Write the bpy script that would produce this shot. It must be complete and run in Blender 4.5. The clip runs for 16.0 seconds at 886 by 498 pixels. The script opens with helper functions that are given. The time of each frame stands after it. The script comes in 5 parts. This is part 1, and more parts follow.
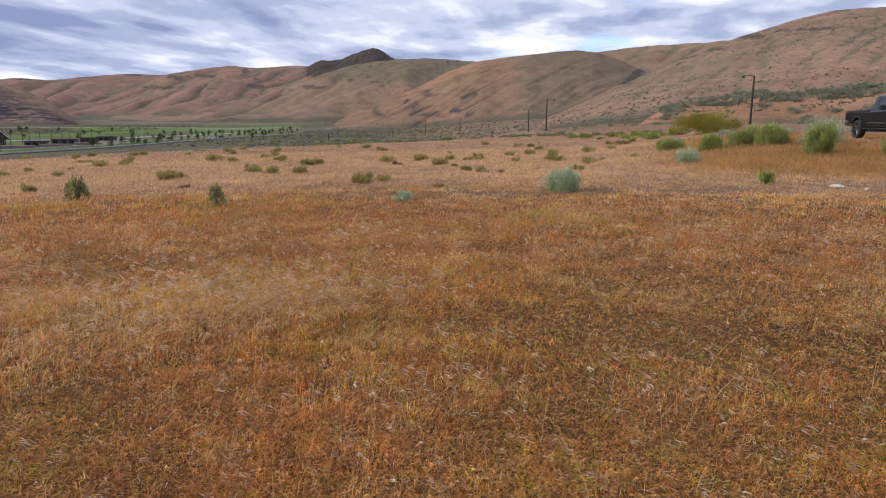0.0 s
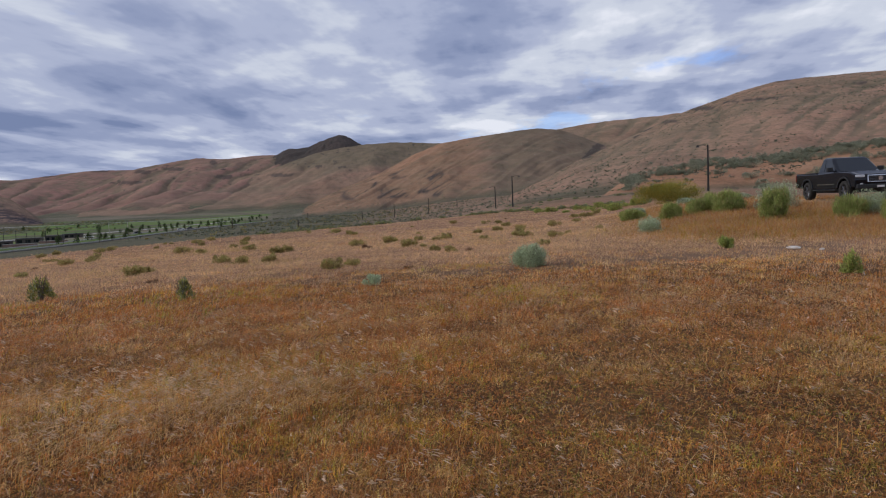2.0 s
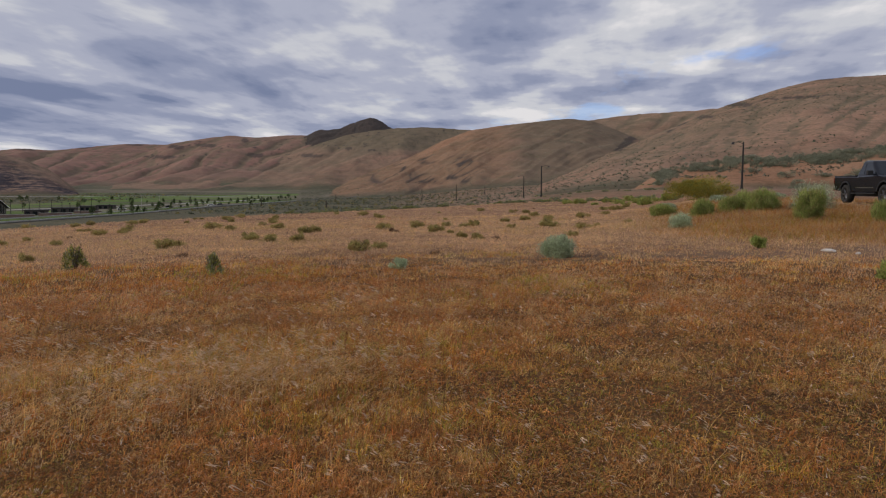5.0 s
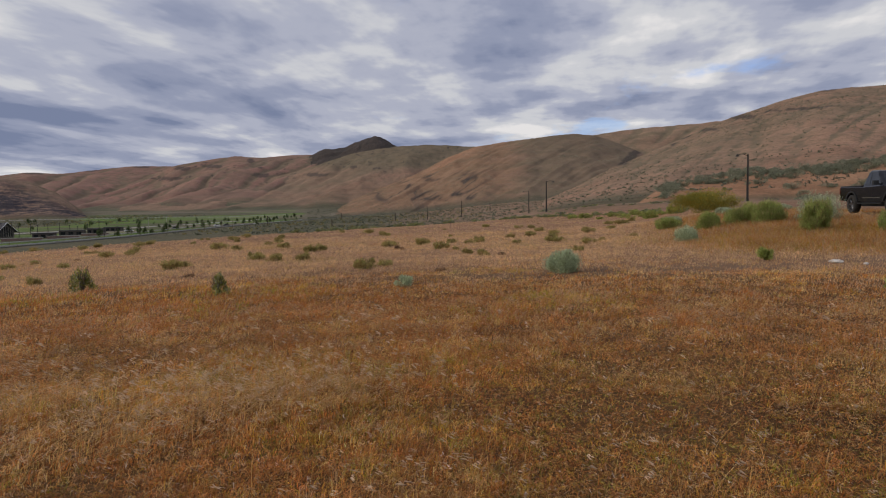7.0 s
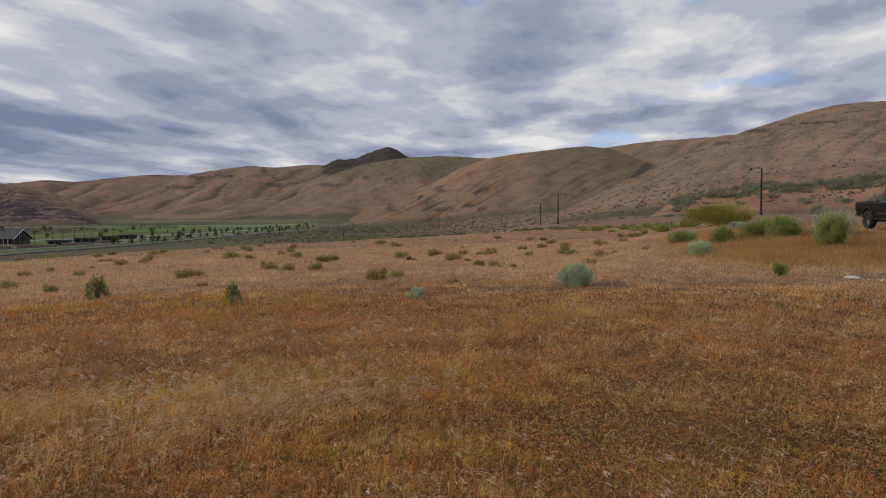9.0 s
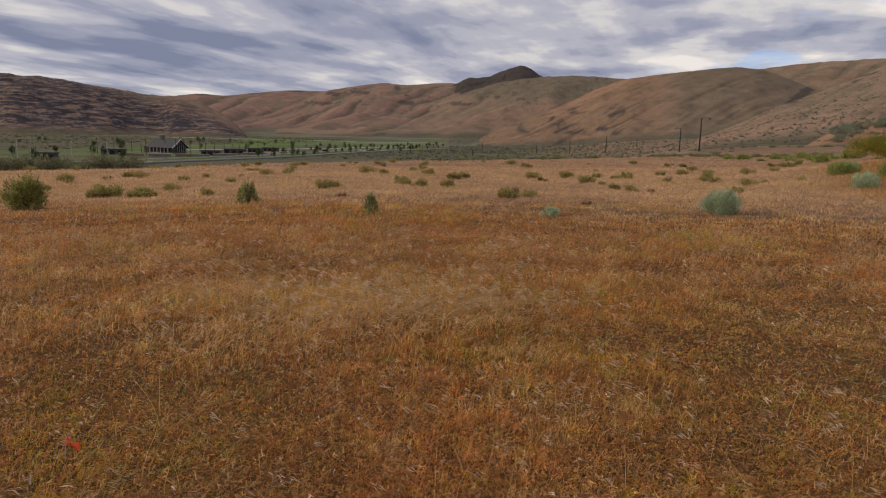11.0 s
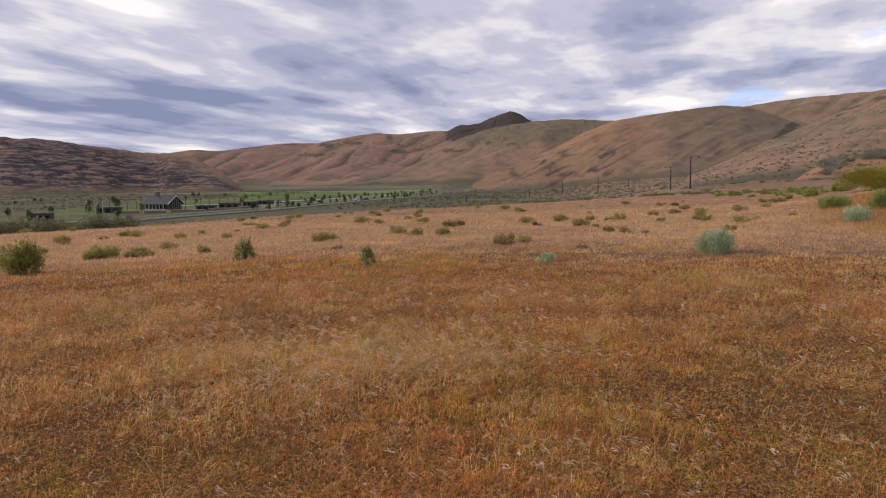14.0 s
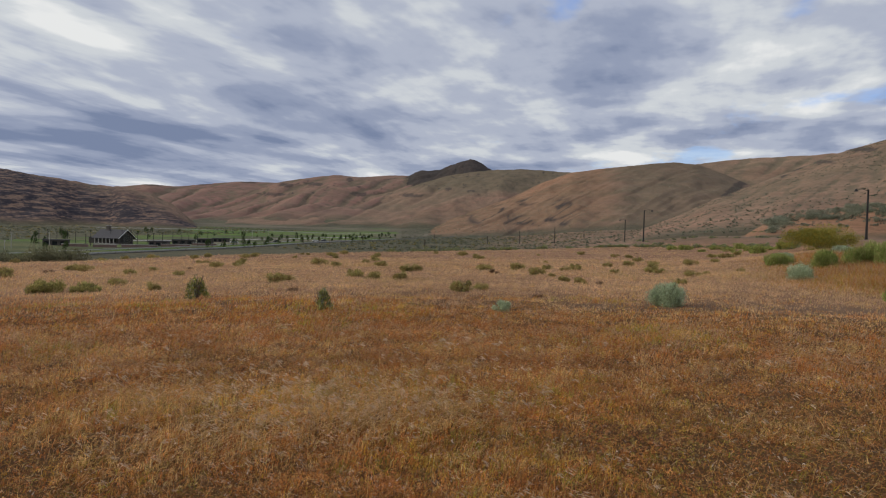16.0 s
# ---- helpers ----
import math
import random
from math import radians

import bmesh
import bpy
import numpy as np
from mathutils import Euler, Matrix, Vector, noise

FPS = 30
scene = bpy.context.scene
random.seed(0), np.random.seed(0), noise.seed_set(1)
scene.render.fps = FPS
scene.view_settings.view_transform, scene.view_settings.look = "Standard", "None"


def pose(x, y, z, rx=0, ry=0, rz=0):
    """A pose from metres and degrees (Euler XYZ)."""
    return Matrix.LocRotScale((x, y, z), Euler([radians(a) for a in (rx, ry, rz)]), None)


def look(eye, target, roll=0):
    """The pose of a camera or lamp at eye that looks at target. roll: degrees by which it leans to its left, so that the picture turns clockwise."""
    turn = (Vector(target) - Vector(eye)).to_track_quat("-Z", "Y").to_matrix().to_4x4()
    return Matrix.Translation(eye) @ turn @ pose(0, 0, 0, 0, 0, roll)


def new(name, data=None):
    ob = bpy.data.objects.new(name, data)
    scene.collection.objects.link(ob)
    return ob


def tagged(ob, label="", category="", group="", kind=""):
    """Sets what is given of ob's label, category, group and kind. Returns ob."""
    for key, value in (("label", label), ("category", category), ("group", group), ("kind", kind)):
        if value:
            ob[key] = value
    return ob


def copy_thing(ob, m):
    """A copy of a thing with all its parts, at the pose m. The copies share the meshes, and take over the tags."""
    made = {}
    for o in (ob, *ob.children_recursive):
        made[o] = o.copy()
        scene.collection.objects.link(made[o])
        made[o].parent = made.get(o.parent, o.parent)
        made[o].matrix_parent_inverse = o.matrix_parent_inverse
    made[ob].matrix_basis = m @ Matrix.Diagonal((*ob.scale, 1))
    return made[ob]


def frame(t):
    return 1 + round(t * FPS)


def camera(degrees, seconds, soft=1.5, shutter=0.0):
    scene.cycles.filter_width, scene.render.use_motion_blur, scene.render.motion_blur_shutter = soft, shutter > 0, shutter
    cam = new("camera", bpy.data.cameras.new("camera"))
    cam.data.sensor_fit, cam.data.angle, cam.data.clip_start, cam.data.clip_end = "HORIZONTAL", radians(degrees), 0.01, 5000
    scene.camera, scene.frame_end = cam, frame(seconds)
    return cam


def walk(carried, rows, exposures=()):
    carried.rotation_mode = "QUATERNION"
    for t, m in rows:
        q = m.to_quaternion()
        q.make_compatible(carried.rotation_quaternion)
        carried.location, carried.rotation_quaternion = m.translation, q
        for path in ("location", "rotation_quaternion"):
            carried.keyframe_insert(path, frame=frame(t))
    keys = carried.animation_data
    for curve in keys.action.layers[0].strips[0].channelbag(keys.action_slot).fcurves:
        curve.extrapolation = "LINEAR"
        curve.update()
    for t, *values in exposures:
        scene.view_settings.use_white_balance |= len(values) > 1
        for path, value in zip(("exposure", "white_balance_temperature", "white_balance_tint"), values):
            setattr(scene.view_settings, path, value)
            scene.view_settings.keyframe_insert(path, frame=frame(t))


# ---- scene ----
# ------------------------------------------------------------------ camera
cam = camera(66.42, 16.0, soft=1.15)


def aim(x, y, z, yaw, pitch, roll):
    """Pose from an eye, a heading to the left of +y, a pitch upwards and a lean, in degrees."""
    a, b = radians(yaw), radians(pitch)
    way = Vector((-math.sin(a) * math.cos(b), math.cos(a) * math.cos(b), math.sin(b)))
    return look((x, y, z), Vector((x, y, z)) + way, roll)


PATH = [
    (0.0, -0.038, 0.060, 1.460, -5.56, -10.76, 0.42),
    (0.5, -0.022, 0.054, 1.474, -5.12, -9.53, -0.28),
    (1.0, -0.030, 0.035, 1.484, -4.91, -7.77, -0.25),
    (1.5, 0.003, 0.008, 1.503, -6.25, -5.62, -1.40),
    (2.0, 0.015, -0.020, 1.504, -7.97, -4.14, -2.34),
    (2.5, 0.001, 0.001, 1.508, -8.27, -3.90, -0.80),
    (3.0, -0.017, -0.015, 1.506, -7.54, -4.34, -0.19),
    (3.5, -0.022, -0.038, 1.500, -6.85, -5.04, 0.47),
    (4.0, -0.023, -0.005, 1.497, -6.31, -5.54, 0.57),
    (6.5, -0.004, 0.003, 1.499, -5.20, -4.16, -0.57),
    (7.0, 0.000, 0.000, 1.500, -5.28, -3.81, -0.88),
    (7.5, 0.001, -0.027, 1.504, -5.50, -3.34, -0.97),
    (8.0, -0.006, -0.014, 1.505, -5.67, -2.96, -0.48),
    (8.2, -0.016, -0.006, 1.512, -5.65, -2.85, -0.32),
    (10.3, -0.067, -0.034, 1.521, 0.33, -3.17, 0.23),
    (10.5, -0.102, -0.020, 1.491, 1.32, -5.44, 0.61),
    (11.0, -0.171, 0.053, 1.424, 6.26, -9.57, 1.41),
    (11.5, -0.237, 0.141, 1.336, 10.54, -10.28, 1.10),
    (12.0, -0.242, 0.063, 1.385, 10.71, -10.54, -2.20),
    (12.5, -0.231, 0.028, 1.467, 7.42, -7.98, -1.12),
    (13.0, -0.211, 0.039, 1.480, 5.17, -7.04, -0.61),
    (13.5, -0.194, 0.041, 1.487, 5.68, -6.62, -0.68),
    (14.0, -0.181, 0.024, 1.501, 5.99, -5.69, -0.67),
    (14.5, -0.185, -0.012, 1.505, 5.23, -4.04, 0.34),
    (15.0, -0.179, -0.009, 1.522, 3.15, -2.73, 0.80),
    (15.5, -0.178, 0.017, 1.523, 2.45, -2.23, 1.49),
    (16.0, -0.182, 0.009, 1.524, 2.41, -1.89, 1.44),
]
# seconds, stops, kelvin, tint: the clip's camera meters and balances anew as it tilts
EXPOSURE = [(0.0, 0.30, 6300, 10), (1.0, 0.21, 6250, 10), (1.5, -0.08, 6100, 11), (2.0, -0.27, 6050, 10), (3.0, -0.39, 6300, 9), (4.0, -0.41, 6500, 10), (7.0, -0.36, 6700, 9), (8.2, -0.35, 6700, 8),
            (10.5, -0.30, 6950, 8), (11.0, -0.28, 7220, 11), (11.5, -0.13, 7500, 15), (12.5, 0.08, 7500, 17), (13.5, 0.06, 7080, 16), (14.5, -0.03, 6800, 14), (15.2, -0.15, 6750, 10), (16.0, -0.28, 6550, 5)]
walk(cam, [(row[0], aim(*row[1:])) for row in PATH], EXPOSURE)

# ------------------------------------------------------------------ world and sun
SUN_AZ, SUN_EL = 278.0, 28.0      # compass bearing from +y towards +x, and height, in degrees


ROLLS = 14.0                      # the cloud rolls run this far west of straight ahead
# banks of the cloud layer: bearing, height, half width, half height, tilt, and how much darker (brighter below nought)
CLOUDS = [(14.5, 10.6, 3.2, 1.1, 8, -0.12), (26.0, 9.8, 2.6, 0.8, 10, -0.10), (13.0, 8.2, 5.0, 0.5, 0, -0.043), (11.5, 5.9, 4.0, 0.5, 0, -0.050), (22.0, 13.5, 8.0, 1.3, 18, -0.06),
          (-16.0, 5.0, 5.0, 0.5, -8, -0.043), (-31.0, 13.5, 7.0, 0.9, -24, -0.056), (-22.0, 10.5, 6.0, 0.7, -22, -0.037), (-28.0, 10.2, 8.0, 1.0, -22, 0.043), (9.0, 15.5, 8.0, 2.0, 8, 0.050),
          (-20.0, 7.6, 9.0, 0.8, -14, 0.031), (30.0, 7.2, 9.0, 1.2, 8, 0.037), (-4.0, 11.0, 6.0, 2.0, -4, -0.025), (-26.0, 4.8, 13.0, 2.2, -3, 0.085), (-30.0, 7.6, 7.0, 0.9, -16, 0.06),
          (2.0, 6.0, 8.0, 1.5, 0, 0.03), (33.0, 13.0, 5.0, 2.0, 0, 0.04)]


def build_world():
    world = bpy.data.worlds.new("overcast_sky")
    scene.world = world
    world.use_nodes = True
    nt = world.node_tree
    nt.nodes.clear()

    def node(kind):
        return nt.nodes.new(kind)

    def blend(kind):
        n = nt.nodes.new("ShaderNodeMix")
        n.data_type, n.blend_type = "RGBA", kind
        return n

    def link(a, b):
        nt.links.new(a, b)

    def maths(op, a, b=None):
        n = node("ShaderNodeMath")
        n.operation = op
        for i, v in enumerate((a, b)):
            if v is None:
                continue
            if isinstance(v, (int, float)):
                n.inputs[i].default_value = v
            else:
                link(v, n.inputs[i])
        return n.outputs[0]

    sky = node("ShaderNodeTexSky")
    sky.sky_type, sky.sun_disc, sky.sun_elevation, sky.sun_rotation = "NISHITA", False, radians(SUN_EL), radians(SUN_AZ)
    sky_gain = blend("MULTIPLY")
    sky_gain.inputs[0].default_value = 1.0
    link(sky.outputs[0], sky_gain.inputs[6])
    sky_gain.inputs[7].default_value = (0.95, 1.0, 1.35, 1)

    # the cloud layer: a flat sheet high over the ground, met by each direction of the sky
    tc = node("ShaderNodeTexCoord")
    sep = node("ShaderNodeSeparateXYZ")
    link(tc.outputs["Generated"], sep.inputs[0])
    up = maths("ADD", maths("MAXIMUM", sep.outputs[2], 0.0), 0.09)
    u, v = maths("DIVIDE", sep.outputs[0], up), maths("DIVIDE", sep.outputs[1], up)
    # the sheet turned so that its long rolls lie along one axis
    ca, sa = math.cos(radians(ROLLS)), math.sin(radians(ROLLS))
    across = maths("SUBTRACT", maths("MULTIPLY", u, ca), maths("MULTIPLY", v, sa))
    along = maths("ADD", maths("MULTIPLY", u, sa), maths("MULTIPLY", v, ca))
    flat = node("ShaderNodeCombineXYZ")
    link(across, flat.inputs[0]), link(along, flat.inputs[1])
    bearing = maths("MULTIPLY", maths("ARCTAN2", sep.outputs[0], sep.outputs[1]), 180 / math.pi)
    raised = maths("MULTIPLY", maths("ARCSINE", sep.outputs[2]), 180 / math.pi)

    def mass(b, e, wide, tall, tilt):
        """A soft bank in the sky round a bearing and a height in degrees: 1 at its middle."""
        db, de = maths("SUBTRACT", bearing, b), maths("SUBTRACT", raised, e)
        c, k = math.cos(radians(tilt)), math.sin(radians(tilt))
        p = maths("DIVIDE", maths("ADD", maths("MULTIPLY", db, c), maths("MULTIPLY", de, k)), wide)
        q = maths("DIVIDE", maths("SUBTRACT", maths("MULTIPLY", de, c), maths("MULTIPLY", db, k)), tall)
        return maths("POWER", 2.718, maths("MULTIPLY", maths("ADD", maths("MULTIPLY", p, p), maths("MULTIPLY", q, q)), -1.0))

    def clouds(scale, rot, offset, detail, rough, distortion=0.0):
        m = node("ShaderNodeMapping")
        m.vector_type = "TEXTURE"
        m.inputs["Scale"].default_value = (1 / scale[0], 1 / scale[1], 1)
        m.inputs["Rotation"].default_value = (0, 0, radians(rot))
        m.inputs["Location"].default_value = offset
        link(flat.outputs[0], m.inputs[0])
        n = node("ShaderNodeTexNoise")
        n.inputs["Scale"].default_value = 1.0
        n.inputs["Detail"].default_value = detail
        n.inputs["Roughness"].default_value = rough
        n.inputs["Distortion"].default_value = distortion
        link(m.outputs[0], n.inputs["Vector"])
        return n.outputs["Fac"]

    def ramp(value, stops):
        r = node("ShaderNodeValToRGB")
        r.color_ramp.interpolation = "EASE"
        while len(r.color_ramp.elements) < len(stops):
            r.color_ramp.elements.new(0.5)
        for e, (p, c) in zip(r.color_ramp.elements, stops):
            e.position, e.color = p, (*c, 1)
        link(value, r.inputs[0])
        return r.outputs[0]

    thick = clouds((0.42, 0.34, 1), 0, (5.6, 2.9, 0), 3, 0.5)
    bands = clouds((1.25, 0.60, 1), 0, (0.4, 7.9, 2), 5, 0.52, 0.35)
    puffs = clouds((1.9, 1.6, 1), 0, (2.2, 0.3, 4), 5, 0.5, 0.12)
    wisps = clouds((4.5, 1.3, 1), -6, (1.7, 3.1, 7), 4, 0.55, 0.2)
    west = maths("MINIMUM", maths("MAXIMUM", maths("ADD", maths("MULTIPLY", across, -0.6), -0.05), 0.0), 1.0)
    shade = 0.475
    for layer, gain in ((bands, maths("ADD", maths("MULTIPLY", west, 0.62), 0.12)), (puffs, maths("SUBTRACT", 0.64, maths("MULTIPLY", west, 0.30))), (wisps, 0.16), (thick, 0.22)):
        shade = maths("ADD", maths("MULTIPLY", maths("SUBTRACT", layer, 0.5), gain), shade)
    for b, e, wide, tall, tilt, depth in CLOUDS:
        shade = maths("ADD", maths("MULTIPLY", mass(b, e, wide, tall, tilt), depth), shade)
    shade = maths("ADD", shade, maths("MULTIPLY", west, 0.025))
    low = maths("POWER", 2.718, maths("MULTIPLY", maths("MAXIMUM", sep.outputs[2], 0.0), -16.0))
    shade = maths("SUBTRACT", shade, maths("MULTIPLY", low, 0.02))                      # the layer thins towards the horizon
    tone = ramp(shade, [(0.34, (0.98, 0.97, 1.0)), (0.41, (0.75, 0.77, 0.84)), (0.49, (0.52, 0.555, 0.70)), (0.57, (0.36, 0.405, 0.57)), (0.66, (0.235, 0.285, 0.45))])
    gap = maths("ADD", clouds((1.6, 0.9, 1), 0, (4.3, 8.2, 5), 5, 0.55, 0.2), maths("MULTIPLY", west, 0.08))
    cover = ramp(gap, [(0.32, (0.4, 0.4, 0.4)), (0.43, (1, 1, 1))])
    mixed = blend("MIX")
    link(cover, mixed.inputs[0])
    dim = blend("MULTIPLY")
    dim.inputs[0].default_value = 1.0
    link(sky_gain.outputs[2], dim.inputs[6])
    dim.inputs[7].default_value = (0.15, 0.165, 0.18, 1)
    link(dim.outputs[2], mixed.inputs[6])
    link(tone, mixed.inputs[7])
    bg = node("ShaderNodeBackground")
    bg.inputs["Strength"].default_value = 1.0
    link(mixed.outputs[2], bg.inputs["Color"])
    out = node("ShaderNodeOutputWorld")
    link(bg.outputs[0], out.inputs[0])


build_world()
lamp = bpy.data.lights.new("sun", "SUN")
lamp.energy, lamp.angle, lamp.color = 1.9, radians(15), (1.0, 0.91, 0.79)
sun = new("sun", lamp)
_a, _e = radians(SUN_AZ), radians(SUN_EL)
sun.matrix_world = look((0, 0, 60), Vector((0, 0, 60)) - Vector((math.sin(_a) * math.cos(_e), math.cos(_a) * math.cos(_e), math.sin(_e))))

# ------------------------------------------------------------------ materials
def material(name, rough=0.8, metal=0.0):
    m = bpy.data.materials.new(name)
    m.use_nodes = True
    b = m.node_tree.nodes["Principled BSDF"]
    b.inputs["Roughness"].default_value, b.inputs["Metallic"].default_value = rough, metal
    return m, m.node_tree, b


def add(nt, kind):
    return nt.nodes.new(kind)


def noise_fac(nt, scale, detail=4, rough=0.55, coords=None, stretch=(1, 1, 1)):
    if coords is None:
        coords = add(nt, "ShaderNodeTexCoord").outputs["Object"]
    mp = add(nt, "ShaderNodeMapping")
    mp.inputs["Scale"].default_value = stretch
    nt.links.new(coords, mp.inputs[0])
    n = add(nt, "ShaderNodeTexNoise")
    n.inputs["Scale"].default_value, n.inputs["Detail"].default_value, n.inputs["Roughness"].default_value = scale, detail, rough
    nt.links.new(mp.outputs[0], n.inputs["Vector"])
    return n.outputs["Fac"]


def ramp_col(nt, fac, stops):
    r = add(nt, "ShaderNodeValToRGB")
    while len(r.color_ramp.elements) < len(stops):
        r.color_ramp.elements.new(0.5)
    for e, (p, c) in zip(r.color_ramp.elements, stops):
        e.position, e.color = p, (*c, 1)
    nt.links.new(fac, r.inputs[0])
    return r.outputs[0]


def mix_col(nt, fac, a, b, blend="MIX"):
    n = add(nt, "ShaderNodeMix")
    n.data_type, n.blend_type = "RGBA", blend
    for sock, v in ((n.inputs[0], fac), (n.inputs[6], a), (n.inputs[7], b)):
        if isinstance(v, (int, float)):
            sock.default_value = v
        elif isinstance(v, tuple):
            sock.default_value = (*v, 1)
        else:
            nt.links.new(v, sock)
    return n.outputs[2]


def calc(nt, op, a, b=0.0):
    n = add(nt, "ShaderNodeMath")
    n.operation = op
    for i, v in enumerate((a, b)):
        if isinstance(v, (int, float)):
            n.inputs[i].default_value = v
        else:
            nt.links.new(v, n.inputs[i])
    return n.outputs[0]


def bump(nt, b, height, strength, distance):
    n = add(nt, "ShaderNodeBump")
    n.inputs["Strength"].default_value, n.inputs["Distance"].default_value = strength, distance
    nt.links.new(height, n.inputs["Height"])
    nt.links.new(n.outputs[0], b.inputs["Normal"])


def speckled(name, c1, c2, scale, rough=0.8, metal=0.0, relief=0.0, spread=(0.35, 0.65)):
    """A surface of two tones mottled at two scales, with fine relief."""
    m, nt, b = material(name, rough, metal)
    big, fine = noise_fac(nt, scale, 3), noise_fac(nt, scale * 9, 4, 0.6)
    f = calc(nt, "ADD", calc(nt, "MULTIPLY", big, 0.6), calc(nt, "MULTIPLY", fine, 0.4))
    nt.links.new(ramp_col(nt, f, [(spread[0], c1), (spread[1], c2)]), b.inputs["Base Color"])
    if relief:
        bump(nt, b, fine, 0.6, relief)
    return m


def plant_material(name, translucent=0.25, rough=0.75, stand=0.0):
    """Leaves and blades, coloured plant by plant by the tint that their mesh carries."""
    m, nt, b = material(name, rough)
    vc = add(nt, "ShaderNodeVertexColor")
    vc.layer_name = "tint"
    col = vc.outputs[0]
    n = noise_fac(nt, 14.0, 3)
    col = mix_col(nt, 1.0, col, ramp_col(nt, n, [(0.3, (0.72, 0.72, 0.72)), (0.7, (1.25, 1.22, 1.18))]), "MULTIPLY")
    nt.links.new(col, b.inputs["Base Color"])
    b.inputs["Specular IOR Level"].default_value = 0.2
    t = add(nt, "ShaderNodeBsdfTranslucent")
    nt.links.new(col, t.inputs[0])
    if stand:
        # soft thin blades: their facing leans towards that of the whole stand
        lean = add(nt, "ShaderNodeMix")
        lean.data_type = "VECTOR"
        lean.inputs[0].default_value, lean.inputs[5].default_value = stand, (0, 0, 1)
        nt.links.new(add(nt, "ShaderNodeNewGeometry").outputs["Normal"], lean.inputs[4])
        unit = add(nt, "ShaderNodeVectorMath")
        unit.operation = "NORMALIZE"
        nt.links.new(lean.outputs[1], unit.inputs[0])
        nt.links.new(unit.outputs[0], b.inputs["Normal"])
    mx = add(nt, "ShaderNodeMixShader")
    mx.inputs[0].default_value = translucent
    nt.links.new(b.outputs[0], mx.inputs[1]), nt.links.new(t.outputs[0], mx.inputs[2])
    nt.links.new(mx.outputs[0], nt.nodes["Material Output"].inputs[0])
    return m


def ground_material():
    """Soil and dry grass near by, sage flats, mown lawn, scree and dry grass on the hills: five covers by the share that the sheet carries."""
    m, nt, b = material("ground_cover", 0.95)
    b.inputs["Specular IOR Level"].default_value = 0.1
    pos = add(nt, "ShaderNodeTexCoord").outputs["Object"]

    def share(name):
        n = add(nt, "ShaderNodeAttribute")
        n.attribute_name = name
        return n.outputs["Fac"]

    # near soil with litter
    f1, f2 = noise_fac(nt, 0.8, 5, 0.6, pos), noise_fac(nt, 22.0, 5, 0.65, pos)
    soil = mix_col(nt, 1.0, ramp_col(nt, f1, [(0.3, (0.085, 0.044, 0.022)), (0.55, (0.14, 0.074, 0.032)), (0.75, (0.125, 0.08, 0.03))]),
                   ramp_col(nt, f2, [(0.25, (0.45, 0.45, 0.45)), (0.6, (1.15, 1.12, 1.05)), (0.8, (1.6, 1.55, 1.5))]), "MULTIPLY")
    # dry grass hills, with dots of brush and streaks that run downhill
    g1, g2, g3 = noise_fac(nt, 0.006, 6, 0.6, pos), noise_fac(nt, 0.045, 6, 0.68, pos, (1.0, 0.4, 1.0)), noise_fac(nt, 0.22, 4, 0.6, pos, (1.0, 0.4, 1.0))
    hill = ramp_col(nt, g1, [(0.34, (0.27, 0.156, 0.104)), (0.46, (0.35, 0.210, 0.143)), (0.58, (0.315, 0.205, 0.138)), (0.70, (0.23, 0.165, 0.108))])
    hill = mix_col(nt, 1.0, hill, ramp_col(nt, g2, [(0.32, (0.74, 0.76, 0.76)), (0.50, (1.0, 0.99, 0.98)), (0.70, (1.14, 1.12, 1.10))]), "MULTIPLY")
    dots = ramp_col(nt, g3, [(0.56, (0, 0, 0)), (0.64, (1, 1, 1))])
    hill = mix_col(nt, calc(nt, "MULTIPLY", dots, 0.42), hill, (0.085, 0.08, 0.045))
    # faint benches that follow the slope, and a fine grain of grass and stones
    g4, g5 = noise_fac(nt, 0.05, 6, 0.66, pos, (0.22, 0.22, 3.2)), noise_fac(nt, 0.5, 3, 0.7, pos, (1.0, 0.4, 1.0))
    hill = mix_col(nt, 0.3, hill, ramp_col(nt, g4, [(0.36, (0.66, 0.70, 0.70)), (0.5, (1.0, 1.0, 1.0)), (0.64, (1.2, 1.16, 1.14))]), "MULTIPLY")
    hill = mix_col(nt, 0.5, hill, ramp_col(nt, g5, [(0.36, (0.62, 0.64, 0.62)), (0.5, (1.0, 1.0, 1.0)), (0.66, (1.2, 1.18, 1.16))]), "MULTIPLY")
    # reddish tone of the farther slopes: red earth with distance haze painted in
    rust = ramp_col(nt, g1, [(0.36, (0.215, 0.108, 0.095)), (0.52, (0.285, 0.146, 0.118)), (0.68, (0.24, 0.140, 0.108))])
    ochre = ramp_col(nt, g2, [(0.32, (0.27, 0.138, 0.075)), (0.50, (0.36, 0.192, 0.110)), (0.68, (0.40, 0.232, 0.140))])
    g6 = noise_fac(nt, 0.9, 5, 0.7, pos)
    tufty = ramp_col(nt, g6, [(0.34, (0.55, 0.57, 0.52)), (0.50, (1.0, 1.0, 1.0)), (0.66, (1.25, 1.24, 1.2))])
    ochre, hill = mix_col(nt, 0.9, ochre, tufty, "MULTIPLY"), mix_col(nt, 0.5, hill, tufty, "MULTIPLY")
    # olive cover on the hills: patches of brush, and the hollows
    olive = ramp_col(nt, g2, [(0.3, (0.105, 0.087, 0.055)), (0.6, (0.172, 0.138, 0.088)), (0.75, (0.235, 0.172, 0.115))])
